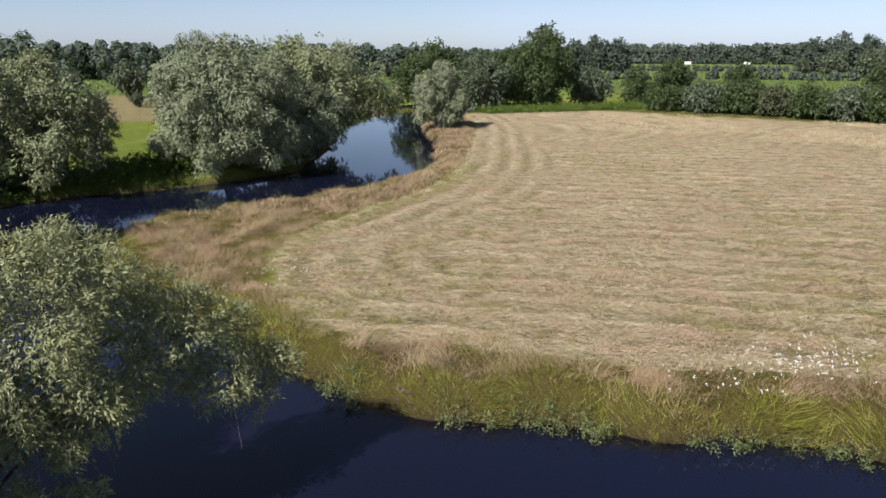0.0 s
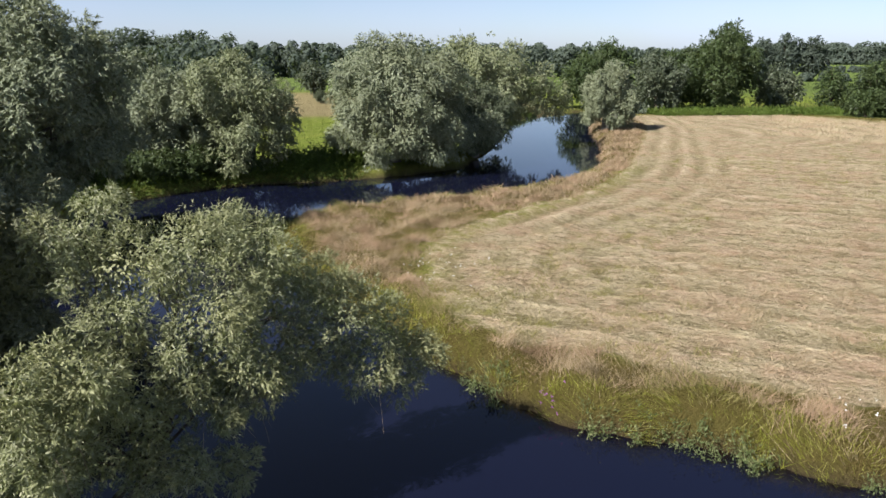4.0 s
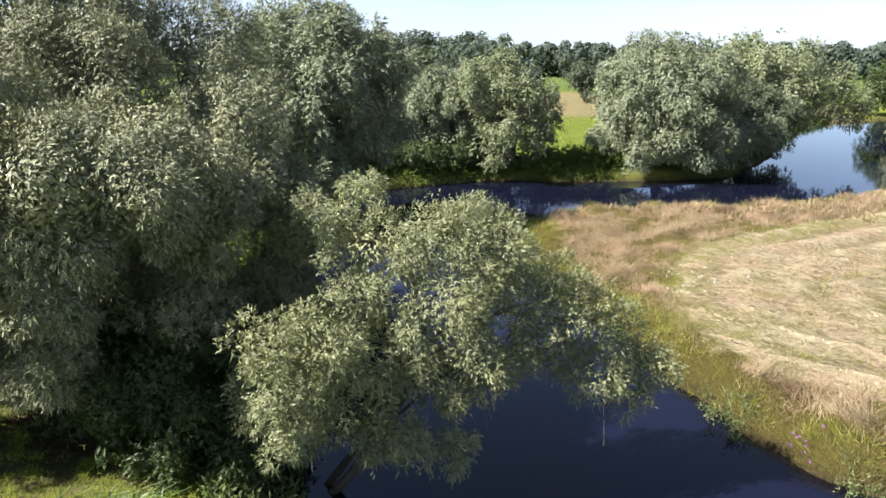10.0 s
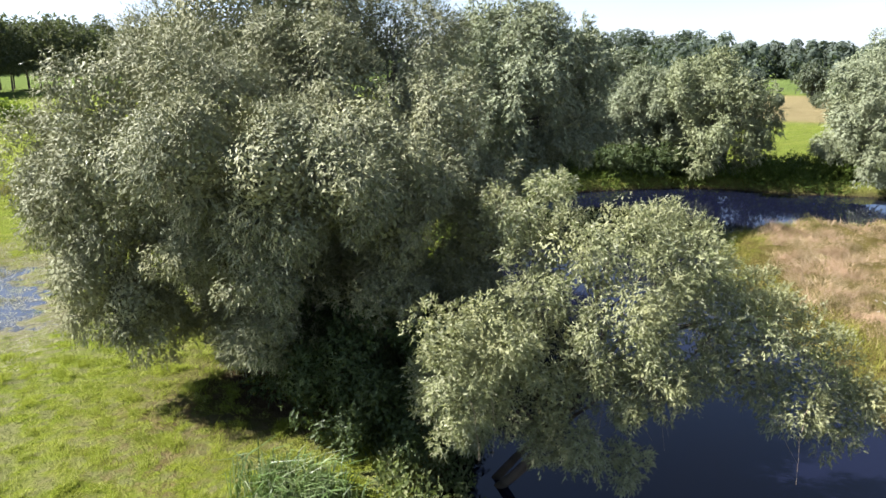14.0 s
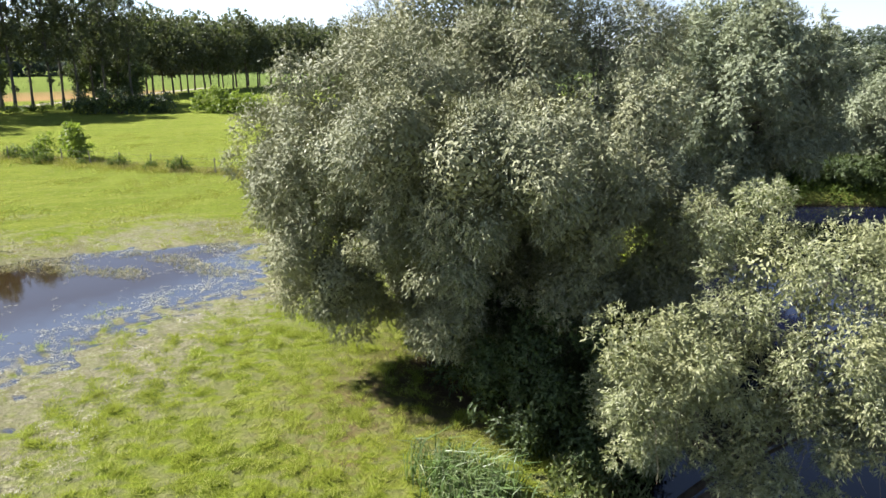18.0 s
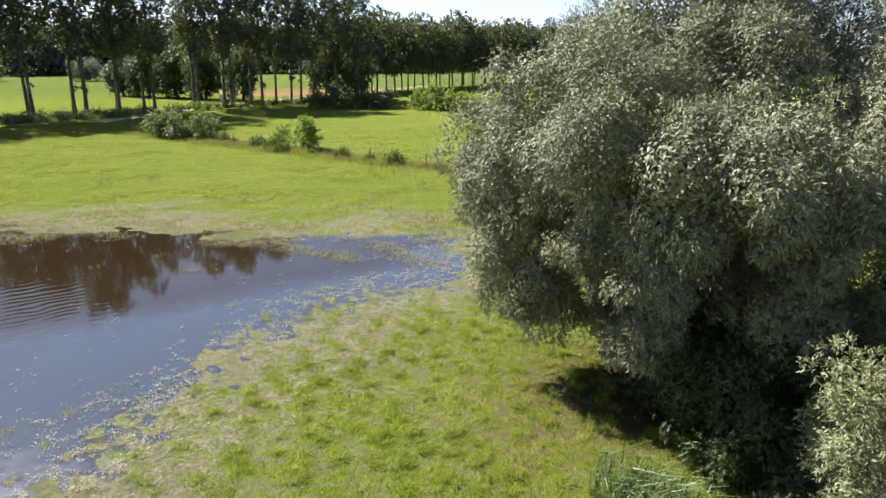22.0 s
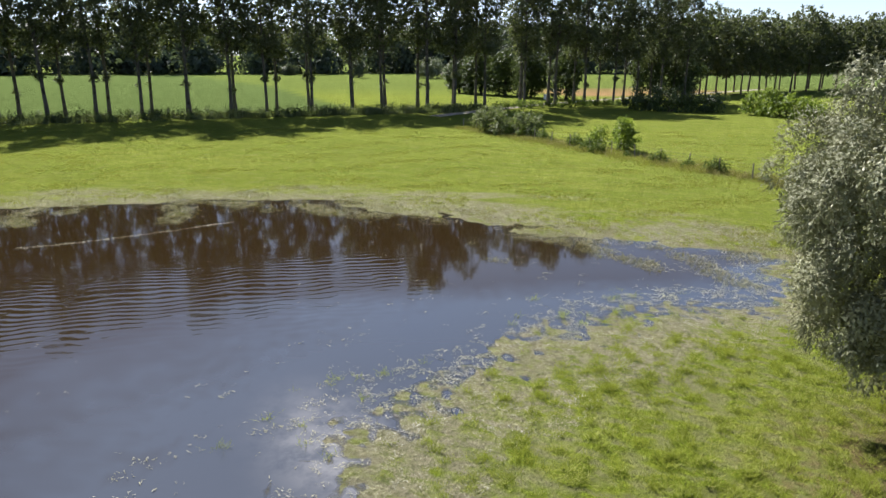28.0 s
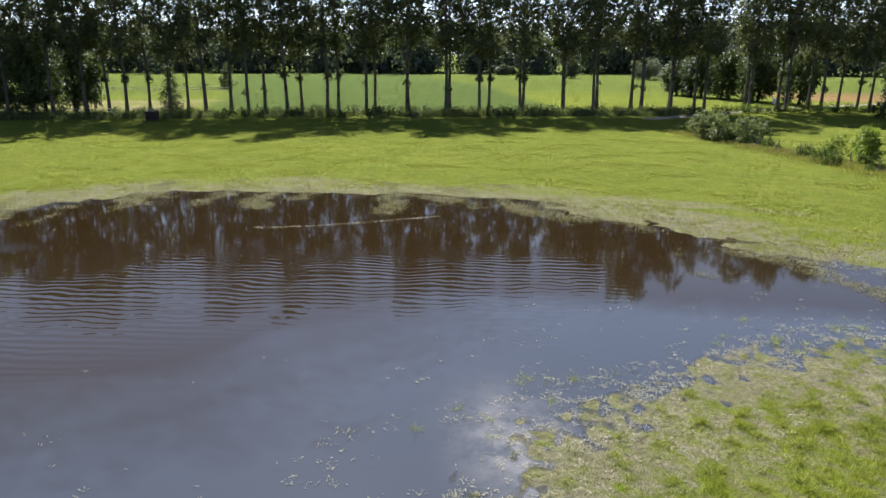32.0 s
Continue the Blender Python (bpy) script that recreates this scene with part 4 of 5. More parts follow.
for x, y, kind, s in FAR:
    m = Matrix.Translation(spot(x, y)) @ pose(0, 0, 0, 0, 0, (x * 37 + y * 11) % 360) @ Matrix.Scale(s, 4)
    if kind in first:
        copy_thing(first[kind], m)
        continue
    h, r, leaf, bark = FAR_KINDS[kind]
    first[kind] = grow_tree("meadow_tree", (0, 0, 0), "full-crowned tree standing in the far meadows",
                            crown_lobes(h, r, 0.8, np.random.RandomState(200 + kind), 30, 0.3), leaf, bark, 210 + kind, size=0.6, aspect=0.7, clump=0.36, cover=0.85, loose=0.14, three=True,
                            trunk=0.35, limbs=6, group="far meadow trees")
    first[kind].matrix_basis = m


def far_wood(name, line, depth, height, count, seed, label, size=1.6, per=56):
    """A belt of wood along a line far off: many crowns as one."""
    rng = np.random.RandomState(seed)
    p = smooth_line(line, 6.0)
    xy = p[rng.randint(0, len(p), count)] + rng.normal(0, depth * 0.4, (count, 2))
    h = height * rng.uniform(0.72, 1.12, count)
    r = height * rng.uniform(0.2, 0.34, count)
    lobes = np.vstack([np.stack([xy[:, 0] + rng.normal(0, 0.45, count) * r, xy[:, 1] + rng.normal(0, 0.45, count) * r, h * f, r * q], 1)
                       for f, q in ((0.82, 0.62), (0.62, 1.0), (0.36, 1.0), (0.16, 0.9))])
    d = unit(rng.normal(0, 1, (len(lobes) * per, 3)) + (0, 0, 0.2))
    at = np.repeat(lobes[:, :3], per, 0) + d * np.repeat(lobes[:, 3], per)[:, None] * rng.uniform(0.7, 1.0, (len(d), 1))
    at[:, 2] = np.maximum(at[:, 2], 0.3)
    face = unit(d + 0.15 * rng.normal(0, 1, d.shape))
    way = unit(np.cross(face, rng.normal(0, 1, d.shape)))
    return tagged(part(name, mesh_of(name, *kites(at, way, face, 0.8 * size * rng.uniform(0.6, 1.2, len(at)), 0.9, True), LEAF_HAZED)), label, "wood", kind="stuff")


far_wood("far_wood", [(-900, 900), (-500, 1000), (-100, 1050), (300, 1000), (700, 900), (1000, 650)], 90, 18, 620, 1, "dark belt of woodland along the horizon", 3.4)
far_wood("tree_belt", [(340, 690), (440, 610), (540, 520), (620, 430)], 9, 19, 340, 2, "long even row of trees past the far fields", 2.2)
far_wood("far_hedge", [(150, 420), (240, 370), (330, 300), (400, 220)], 3, 3.4, 340, 12, "low hedge between the far fields", 0.9)
far_wood("far_hedge", [(140, 250), (190, 235), (240, 190)], 2.5, 3.2, 170, 13, "low hedge past the mown field", 0.8)
far_wood("poplar_wood", [(-220, 390), (-150, 420), (-90, 430)], 20, 22, 110, 4, "dense dark stand of poplars", 2.0)
far_wood("far_wood", [(-90, 300), (0, 320), (90, 310)], 30, 14, 150, 5, "mixed trees behind the dry meadow", 1.8)
far_wood("far_wood", [(-420, 260), (-360, 130), (-380, 0), (-360, -130), (-330, -260), (-260, -380)], 26, 24, 560, 6, "dark woodland behind the poplar avenue", 2.4)
far_wood("far_wood", [(-260, 330), (-300, 250), (-330, 180)], 20, 22, 150, 7, "dark woodland past the green field", 2.2)
far_wood("far_wood", [(-300, -420), (0, -520), (400, -400), (620, 0), (600, 260)], 60, 18, 300, 8, "belt of woodland round the meadows", 3.5)

# ---------- poplar avenue ----------
AVENUE_A, AVENUE_B = np.array([-84.0, -105.0]), np.array([-142.0, 39.0])
TALL = 126.0                                              # metres of it with the old tall trees
avenue_way = (AVENUE_B - AVENUE_A) / np.linalg.norm(AVENUE_B - AVENUE_A)
avenue_back = np.array([-avenue_way[1], avenue_way[0]])          # away from the pond


def poplar(seed):
    """A pruned avenue poplar: a long bare trunk, a narrow airy crown, small tufts on the trunk."""
    rng = np.random.RandomState(seed)
    root = thing("poplar_tree", (0, 0, 0), "tall avenue poplar with a long bare trunk", "tree", "poplar avenue")
    u = np.linspace(0, 1, 12)
    lean = rng.normal(0, 0.5, 2)
    p = np.stack([lean[0] * u ** 2 + 0.12 * np.sin(u * 9 + seed), lean[1] * u ** 2 + 0.1 * np.sin(u * 7), -0.3 + u * 27.5], 1)
    part("trunk", mesh_of("trunk", *tube(p, 0.30 * (1 - 0.85 * u) + 0.1 * np.exp(-u * 40), 8), BARK_POPLAR, smooth=True), root)
    lobes = []
    for k in range(44):
        h = 9.0 + 19.2 * (k + rng.uniform(0, 1)) / 44
        a = k * 2.4 + rng.uniform(-0.6, 0.6)
        reach = (1.2 + 2.3 * math.sin(min(1, (h - 7) / 21.0) * 2.7)) * rng.uniform(0.45, 1.15)
        e = np.array([math.cos(a) * reach, math.sin(a) * reach, h + 1.3])
        s = np.array([np.interp(h - 1.6, p[:, 2], p[:, 0]), np.interp(h - 1.6, p[:, 2], p[:, 1]), h - 1.6])
        part("branch", mesh_of("branch", *limb(s, e, 0.07, 0.02, rng, 0.02, 5, 4), BARK_POPLAR, smooth=True), root)
        lobes.append((*e, rng.uniform(0.65, 1.6)))
    lobes.append((p[-1, 0], p[-1, 1], 28.5, 1.1))
    part("crown", mesh_of("crown", *crown_leaves(lobes, rng, 0.42, 0.8, 0.5, 0.8, 0.2, False, 0.0, 1.0, 5, True), LEAF_POPLAR), root)
    for k in range(2):
        h = rng.uniform(3.0, 8.0)
        tuft = (np.interp(h, p[:, 2], p[:, 0]) + rng.normal(0, 0.15), np.interp(h, p[:, 2], p[:, 1]) + rng.normal(0, 0.15), h, rng.uniform(0.2, 0.42))
        part("trunk_shoot", mesh_of("trunk_shoot", *crown_leaves([tuft], rng, 0.26, 0.6, 1.1, 0.8, 0.2, False), LEAF_POPLAR), root)
    return root


kinds = [poplar(300 + k) for k in range(5)]
rng = np.random.RandomState(77)
slots = [(row, s) for row in (0, 1) for s in np.arange(0, TALL, 6.3)]
slots += [(row, s) for row in (0, 1) for s in np.arange(TALL + 2, 168, 6.0)]
for k, (row, s) in enumerate(slots):
    xy = AVENUE_A + avenue_way * (s + row * 1.2 + rng.normal(0, 0.5)) + avenue_back * (row * 5.5 + rng.normal(0, 0.2))
    m = Matrix.Translation(spot(*xy)) @ pose(0, 0, 0, 0, 0, rng.uniform(0, 360)) @ Matrix.Scale(rng.uniform(0.9, 1.1) * (1 - 0.006 * max(0, s - TALL)), 4)
    if k < len(kinds):
        kinds[k].matrix_basis = m
    else:
        copy_thing(kinds[k % 5], m)

# dense low trees in the avenue, a dark thicket, and the second avenue past the green field
for k, (s, back, h, r) in enumerate(((2, 3, 12, 4.5), (9, 2, 13, 4.5), (-6, 4, 14, 5.0), (16, 6, 11, 3.8), (-14, 4, 14, 5.0), (-3, 10, 13, 5.0), (8, 9, 12, 4.4))):
    xy = AVENUE_A + avenue_way * s + avenue_back * back
    grow_tree("lime_tree", spot(*xy), "dense dark green tree among the poplars", crown_lobes(h, r, 0.4, np.random.RandomState(400 + k), 24, 0.34), LEAF_OAK, BARK_DARK, 410 + k, three=True,
              size=0.36, aspect=0.6, trunk=0.25, limbs=6, group="dense avenue trees")
for k, (s, back, h, r) in enumerate(((136, 52, 9, 4.6), (138, 43, 11, 5.0), (140, 34, 11, 4.8), (142, 25, 11, 4.8), (145, 15, 11, 4.2), (162, 9, 12, 4.2), (168, 6, 11, 4.0))):
    xy = AVENUE_A + avenue_way * s + avenue_back * back
    grow_tree("thicket_tree", spot(*xy), "dark green thicket tree behind the poplars", crown_lobes(h, r, 0.2, np.random.RandomState(430 + k), 24, 0.34), LEAF_OAK, BARK_DARK, 440 + k, three=True,
              size=0.4, aspect=0.6, trunk=0.25, limbs=6, group="dark thicket")


def row_tree(seed):
    rng = np.random.RandomState(seed)
    root = thing("row_tree", (0, 0, 0), "slender full-crowned tree in a straight row", "tree", "second tree row")
    u = np.linspace(0, 1, 8)
    part("trunk", mesh_of("trunk", *tube(np.stack([0.2 * np.sin(u * 4 + seed), 0.2 * np.cos(u * 3), -0.3 + 14 * u], 1), 0.26 * (1 - 0.7 * u), 7), BARK_DARK, smooth=True), root)
    part("crown", mesh_of("crown", *crown_leaves(crown_lobes(19.5, 5.3, 4.4, rng, 22, 0.4), rng, 0.6, 0.75, 0.36, 0.7, 0.3, False, three=True), LEAF_POPLAR), root)
    return root


rows2 = [row_tree(500 + k) for k in range(3)]
for k in range(34):
    s, row = (k // 2) * 6.4, k % 2
    m = Matrix.Translation(spot(-166 - 0.52 * s - 6 * row, 54 + 0.85 * s - 4 * row)) @ pose(0, 0, 0, 0, 0, k * 77) @ Matrix.Scale(0.92 + 0.16 * ((k * 7) % 5) / 5, 4)
    if k < 3:
        rows2[k].matrix_basis = m
    else:
        copy_thing(rows2[k % 3], m)

# ---------- small white houses before the far tree belt ----------
ROOF_DARK = plain_material("dark_roof_tiles", (0.07, 0.06, 0.055), (0.11, 0.09, 0.08), 0.8, 2)
GLASS = plain_material("dark_window_glass", (0.03, 0.035, 0.04), (0.05, 0.055, 0.06), 0.15, 1)
for x, y, turn, long in ((404, 630, 32, 6), (447, 590, 40, 7.5), (490, 560, 48, 5.5)):
    house = thing("farmhouse", spot(x, y), "small white farmhouse before the far tree belt", "house", "far farmhouses", turn)
    part("wall", mesh_of("wall", *box(0, 0, 1.2, long, 6, 2.4), WHITE_PAINT), house)
    v = np.array([(sx * (long / 2 + 0.4), sy, h) for sx in (-1, 1) for sy, h in ((-3.4, 2.3), (0, 5.6), (3.4, 2.3), (0, 5.3))])
    part("roof", mesh_of("roof", v, np.array([[0, 4, 5, 1], [1, 5, 6, 2], [0, 1, 2, 3], [4, 7, 6, 5], [0, 3, 7, 4], [3, 2, 6, 7]]), ROOF_DARK), house)
    for wx in (-0.3, 0.05, 0.35):
        part("window", mesh_of("window", *box(wx * long, -3.02, 1.3, 1.1, 0.08, 1.1), GLASS), house)

# ---------- fence line across the meadow ----------
FENCE_A, FENCE_B = np.array([-95.5, 1.6]), np.array([-46.0, 28.5])
fence = thing("field_fence", (0, 0, 0), "old wire fence with weathered wooden posts", "fence")
post_v, post_f = merged([tube([(0, 0, -0.3), (0, 0, 1.15), (0, 0, 1.24)], (0.06, 0.055, 0.035), 6)])
post_me = mesh_of("post", post_v, post_f, WOOD_POST)
rng = np.random.RandomState(8)
tops = []
for s in np.arange(0, 1.001, 1 / 17):
    x, y, h = spot(*(FENCE_A + (FENCE_B - FENCE_A) * s))
    ob = part("post", post_me, fence)
    ob.matrix_basis = pose(x, y, h, rng.normal(0, 3), rng.normal(0, 3), 0)
    tops.append((x, y, h))
for level in (0.45, 0.8, 1.1):
    part("wire", mesh_of("wire", *tube([(x, y, h + level) for x, y, h in tops], [0.006] * len(tops), 4), DARK_METAL), fence)

grow_tree("hawthorn_bush", spot(-89.5, 4.6), "spreading grey-green bush at the fence corner", [(-2.5, 0, 1.3, 1.7), (0, 0.5, 1.5, 1.8), (2.2, 1.2, 1.2, 1.6), (3.8, 2.0, 0.9, 1.2)], WEED, BARK_DARK, 21,
          size=0.32, aspect=0.5, trunk=0.1, stems=2, limbs=4, category="bush")
grow_tree("hawthorn_bush", spot(-85.5, 9.0), "rounded grey-green bush at the fence", [(0, 0, 1.2, 1.6), (1.4, 0.6, 1.0, 1.4), (-1.2, -0.4, 1.0, 1.3)], WEED, BARK_DARK, 22,
          size=0.32, aspect=0.5, trunk=0.1, stems=2, limbs=3, category="bush")
grow_tree("young_ash_tree", spot(-70.8, 17.4), "young bright green tree in the fence line", [(0, 0, 1.3, 1.2), (0.9, 0.2, 1.9, 0.8), (-0.6, 0, 2.4, 0.7), (0.2, 0, 3.1, 0.4), (-1.5, 0.2, 0.9, 0.8), (1.6, 0.3, 0.9, 0.7), (0.8, -0.2, 2.7, 0.6), (-0.9, 0.1, 1.7, 0.8)], LEAF_FRESH, BARK_DARK, 23,
          size=0.34, aspect=0.4, trunk=0.07, limbs=5, clump=0.5, cover=0.8, loose=0.6)
grow_tree("elder_bush", spot(-74.5, 15.6), "light green elder bush in the fence line", [(0, 0, 0.9, 0.8), (-0.9, -0.3, 0.7, 0.6), (0.5, 0.1, 1.6, 0.5)], LEAF_FRESH, BARK_DARK, 24,
          size=0.28, aspect=0.4, trunk=0.05, limbs=3, category="bush")
grow_tree("hazel_bush", spot(-112, 51), "wide bright green bush past the fence", [(-4, -2, 1.5, 2.0), (-1.5, -0.8, 1.8, 2.1), (1.5, 0.6, 1.9, 2.1), (4, 2, 1.6, 1.9), (6, 3.2, 1.2, 1.4)], LEAF_FRESH, BARK_DARK, 25,
          size=0.4, aspect=0.6, trunk=0.1, stems=3, limbs=5, category="bush")
grow_tree("elder_bush", spot(-122, 37), "dark green bushes below the avenue", [(-3, -5, 1.5, 2.0), (-1.5, -2, 1.7, 2.1), (0, 1, 1.9, 2.2), (1, 4, 1.7, 2.0), (2, 7, 1.3, 1.8)], LEAF_OAK, BARK_DARK, 26,
          size=0.4, aspect=0.6, trunk=0.1, stems=3, limbs=5, category="bush")

# bushes in the fields past the avenue
for k, (x, y, h, r, leaf, label) in enumerate(((-295, -39, 8, 4.2, LEAF_GREY, "rounded dark bush in the field past the avenue"), (-289, -9, 8, 6.5, LEAF_SILVER, "wide grey-green bush in the field past the avenue"),
                                               (-215, 2, 8.5, 4.6, LEAF_SILVER, "pale grey-green willow bush beside the dark thicket"), (-330, -75, 5, 4.0, LEAF_GREY, "low grey-green bush in the field past the avenue"))):
    grow_tree("field_bush", spot(x, y), label, crown_lobes(h, r, 0.2, np.random.RandomState(460 + k), 24, 0.32), leaf, BARK_DARK, 470 + k,
              size=0.5, aspect=0.6, trunk=0.2, limbs=5, three=True, category="bush", group="bushes past the avenue")

# a pale farm track that runs off between the fields
TRACK = smooth_line([(-112, -3), (-119, 2), (-128, 9), (-140, 19), (-156, 35), (-172, 52), (-200, 86)], 2.0)
side = np.gradient(TRACK, axis=0)
side = np.stack([-side[:, 1], side[:, 0]], 1) / np.linalg.norm(side, axis=1)[:, None]
v = np.concatenate([np.hstack([TRACK + side * o, np.full((len(TRACK), 1), h)]) for o, h in ((-1.5, -0.02), (-1.0, 0.05), (0, 0.07), (1.0, 0.05), (1.5, -0.02))])
v[:, 2] += height_at(v[:, 0], v[:, 1])
i, n = np.arange(len(TRACK) - 1), len(TRACK)
f = np.concatenate([np.stack([k * n + i, k * n + i + 1, (k + 1) * n + i + 1, (k + 1) * n + i], 1) for k in range(4)])
tagged(part("farm_track", mesh_of("farm_track", v, f, plain_material("dusty_track", (0.13, 0.115, 0.08), (0.21, 0.185, 0.135), 0.95, 0.8), smooth=True)), "pale dusty farm track beside the avenue", "track", kind="structure")

# ---------- small things along the avenue ----------
rail = thing("paddock_fence", (0, 0, 0), "dark wooden rail fence of the horse paddock", "fence")
a, b = np.array([-154.0, -160.0]), np.array([-163.0, -110.0])
for k in range(18):
    x, y, h = spot(*(a + (b - a) * k / 17))
    ob = part("post", post_me, rail)
    ob.matrix_basis = pose(x, y, h)
for level in (0.55, 1.05):
    p0, p1 = (*a, level), (*b, level)
    part("rail", mesh_of("rail", *tube([p0, p1], (0.07, 0.07), 4), WOOD_POST), rail)
near_rail = thing("paddock_fence", (0, 0, 0), "low wooden rail fence beside the avenue", "fence")
a, b = np.array([-86.3, -106.0]), np.array([-96.0, -76.0])
for k in range(14):
    x, y, h = spot(*(a + (b - a) * k / 13))
    ob = part("post", post_me, near_rail)
    ob.matrix_basis = pose(x, y, h)
for level in (0.6, 1.05):
    part("rail", mesh_of("rail", *tube([(*a, level), (*b, level)], (0.07, 0.07), 4), WOOD_POST), near_rail)

RACK_WOOD = plain_material("dark_stained_boards", (0.022, 0.016, 0.018), (0.045, 0.034, 0.034), 0.9, 5)
trough = thing("hay_rack", (-86.0, -71.6, 0), "dark boarded hay rack standing by the avenue", "hay rack", turn=22)
for sx, sy, turned in ((0, -0.62, 0), (0, 0.62, 0), (-1.06, 0, 1), (1.06, 0, 1)):
    for level in (0.42, 0.72, 1.02, 1.32):                # boards with gaps between them
        part("board", mesh_of("board", *box(sx, sy, level, 0.05 if turned else 2.16, 1.19 if turned else 0.05, 0.25), RACK_WOOD), trough)
part("floor_board", mesh_of("floor_board", *box(0, 0, 0.3, 2.06, 1.18, 0.06), RACK_WOOD), trough)
for sx in (-1.0, 1.0):
    for sy in (-0.56, 0.56):
        part("leg", mesh_of("leg", *box(sx, sy, 0.74, 0.1, 0.1, 1.5), RACK_WOOD), trough)
part("roof", mesh_of("roof", *box(0, 0, 1.53, 2.35, 1.45, 0.07), RACK_WOOD), trough)

box_thing = thing("roadside_cabinet", (-154.0, 20.2, 0), "small white cabinet beside the avenue", "cabinet", turn=30)
part("body", mesh_of("body", *box(0, 0, 0.5, 1.3, 0.7, 1.0), WHITE_PAINT), box_thing)
part("roof", mesh_of("roof", *box(0, 0, 1.04, 1.42, 0.8, 0.08), WHITE_PAINT), box_thing)

# ---------- grass, hay, reeds and flowers ----------
def scatter(x0, x1, y0, y1, count, rng):
    return rng.uniform(x0, x1, count), rng.uniform(y0, y1, count)


def stand(x, y):
    return np.stack([x, y, height_at(x, y) - 0.03], 1)


def tuft_blades(x, y, per, spread, height, width, rng, lean=0.35, curl=0.5, simple=False, stray=0.35):
    at = stand(np.repeat(x, per) + rng.normal(0, spread, len(x) * per), np.repeat(y, per) + rng.normal(0, spread, len(x) * per))
    w = np.stack([wobble(at[:, 0], at[:, 1], 1.3, 41), wobble(at[:, 0], at[:, 1], 1.3, 42)], 1) * lean
    return blades(at, np.repeat(height, per) if np.ndim(height) else height, width, w, rng, curl, simple, stray)


rng = np.random.RandomState(1001)
# tall grass of the strip between the stream and the mown field
x, y = scatter(-9, 60, 5, 62, 90000, rng)
zz, r_, p_, f_, mo, ro = zones(x, y)
ok = (f_ > 0) & (mo < 0.5) & (r_ > RIVER_HALF - 0.25) & (r_ < 22) & (rng.uniform(0, 1, len(x)) < np.clip(38 / np.hypot(x, y), 0, 1) ** 2)
x, y, r_ = x[ok], y[ok], r_[ok]
ok = wobble(x, y, 3.1, 55) + 0.6 * wobble(x, y, 1.2, 52) > rng.uniform(-0.9, -0.1, len(x))        # gaps between the tussocks
x, y, r_ = x[ok], y[ok], r_[ok]
wet_ = r_ - RIVER_HALF + 0.7 * wobble(x, y, 0.8, 50) + rng.normal(0, 0.3, len(x))
dry_ = wet_ + 1.6 * wobble(x, y, 0.8, 51)
for mask, name, mat, h, label in ((wet_ < 1.3, "bank_grass", GRASS_BANK, 0.42, "lush yellow-green grass along the water"),
                                  ((wet_ >= 1.3) & (dry_ < 1.6), "olive_grass", GRASS_OLIVE, 0.5, "rank olive-green grass bent over in tussocks"),
                                  ((wet_ >= 1.3) & (dry_ >= 1.6), "dry_grass", GRASS_DRY, 0.52, "tall dry reddish-brown grass in seed")):
    xs, ys = x[mask][:8500], y[mask][:8500]
    lift = np.clip(0.75 + 0.5 * wobble(xs, ys, 1.2, 52) + 0.55 * wobble(xs, ys, 3.1, 55), 0.12, 1.7)
    v = tuft_blades(xs, ys, 14, 0.16, h * lift, 0.014, rng, 0.9, 0.8, stray=0.6, simple=True)
    tagged(part(name, mesh_of(name, *v, mat)), label, "grass", kind="stuff")
# far parts of the same strip and the uncut strip beyond the mown field
x, y = scatter(10, 110, 40, 112, 50000, rng)
zz, r_, p_, f_, mo, ro = zones(x, y)
e_ = np.minimum(*field_far_edge(x, y))
ok = (f_ > 0) & (e_ < 12) & (e_ > -17) & (r_ > RIVER_HALF + 0.3) & (wobble(x, y, 0.2, 53) + 0.5 * wobble(x, y, 0.7, 54) > 0.0)
x, y = x[ok][:4500], y[ok][:4500]
tagged(part("dry_grass", mesh_of("dry_grass", *tuft_blades(x, y, 5, 0.3, 0.3, 0.06, rng, simple=True), HAY)), "uncut dry grass along the field edge", "grass", kind="stuff")

# rough grass on the bank by the far bend
x, y = scatter(-4, 44, 44, 112, 40000, rng)
zz, r_, p_, f_, mo, ro = zones(x, y)
ok = (f_ > 0) & (mo < 0.6) & (r_ > RIVER_HALF - 0.2)
x, y = x[ok][:3600], y[ok][:3600]
tagged(part("dry_grass", mesh_of("dry_grass", *tuft_blades(x, y, 8, 0.28, 0.48 * (0.8 + 0.4 * wobble(x, y, 0.8, 56)), 0.05, rng, 0.4, simple=True, stray=0.5), GRASS_DRY)), "tall dry grass on the bank of the far bend", "grass", kind="stuff")

# cut hay lying in swaths
x, y = scatter(0, 75, 8, 80, 220000, rng)
zz, r_, p_, f_, mo, ro = zones(x, y)
d_ = np.hypot(x, y)
ok = (mo > 0.7) & (rng.uniform(0, 1, len(x)) < np.clip(26 / d_, 0, 1) ** 2) & (swath(x, y) + 0.8 * wobble(x, y, 2.4, 34) > rng.uniform(-0.4, 0.9, len(x)))
x, y = x[ok][:24000], y[ok][:24000]
at = stand(np.repeat(x, 12) + rng.normal(0, 0.2, len(x) * 12), np.repeat(y, 12) + rng.normal(0, 0.14, len(x) * 12)) + (0, 0, 0.05)
flip = rng.choice((-1, 1), len(at))[:, None]
lay = unit(np.hstack([np.array([(0.88, -0.47)]) * flip + rng.normal(0, 0.55, (len(at), 2)), rng.uniform(0.02, 0.5, (len(at), 1))]))
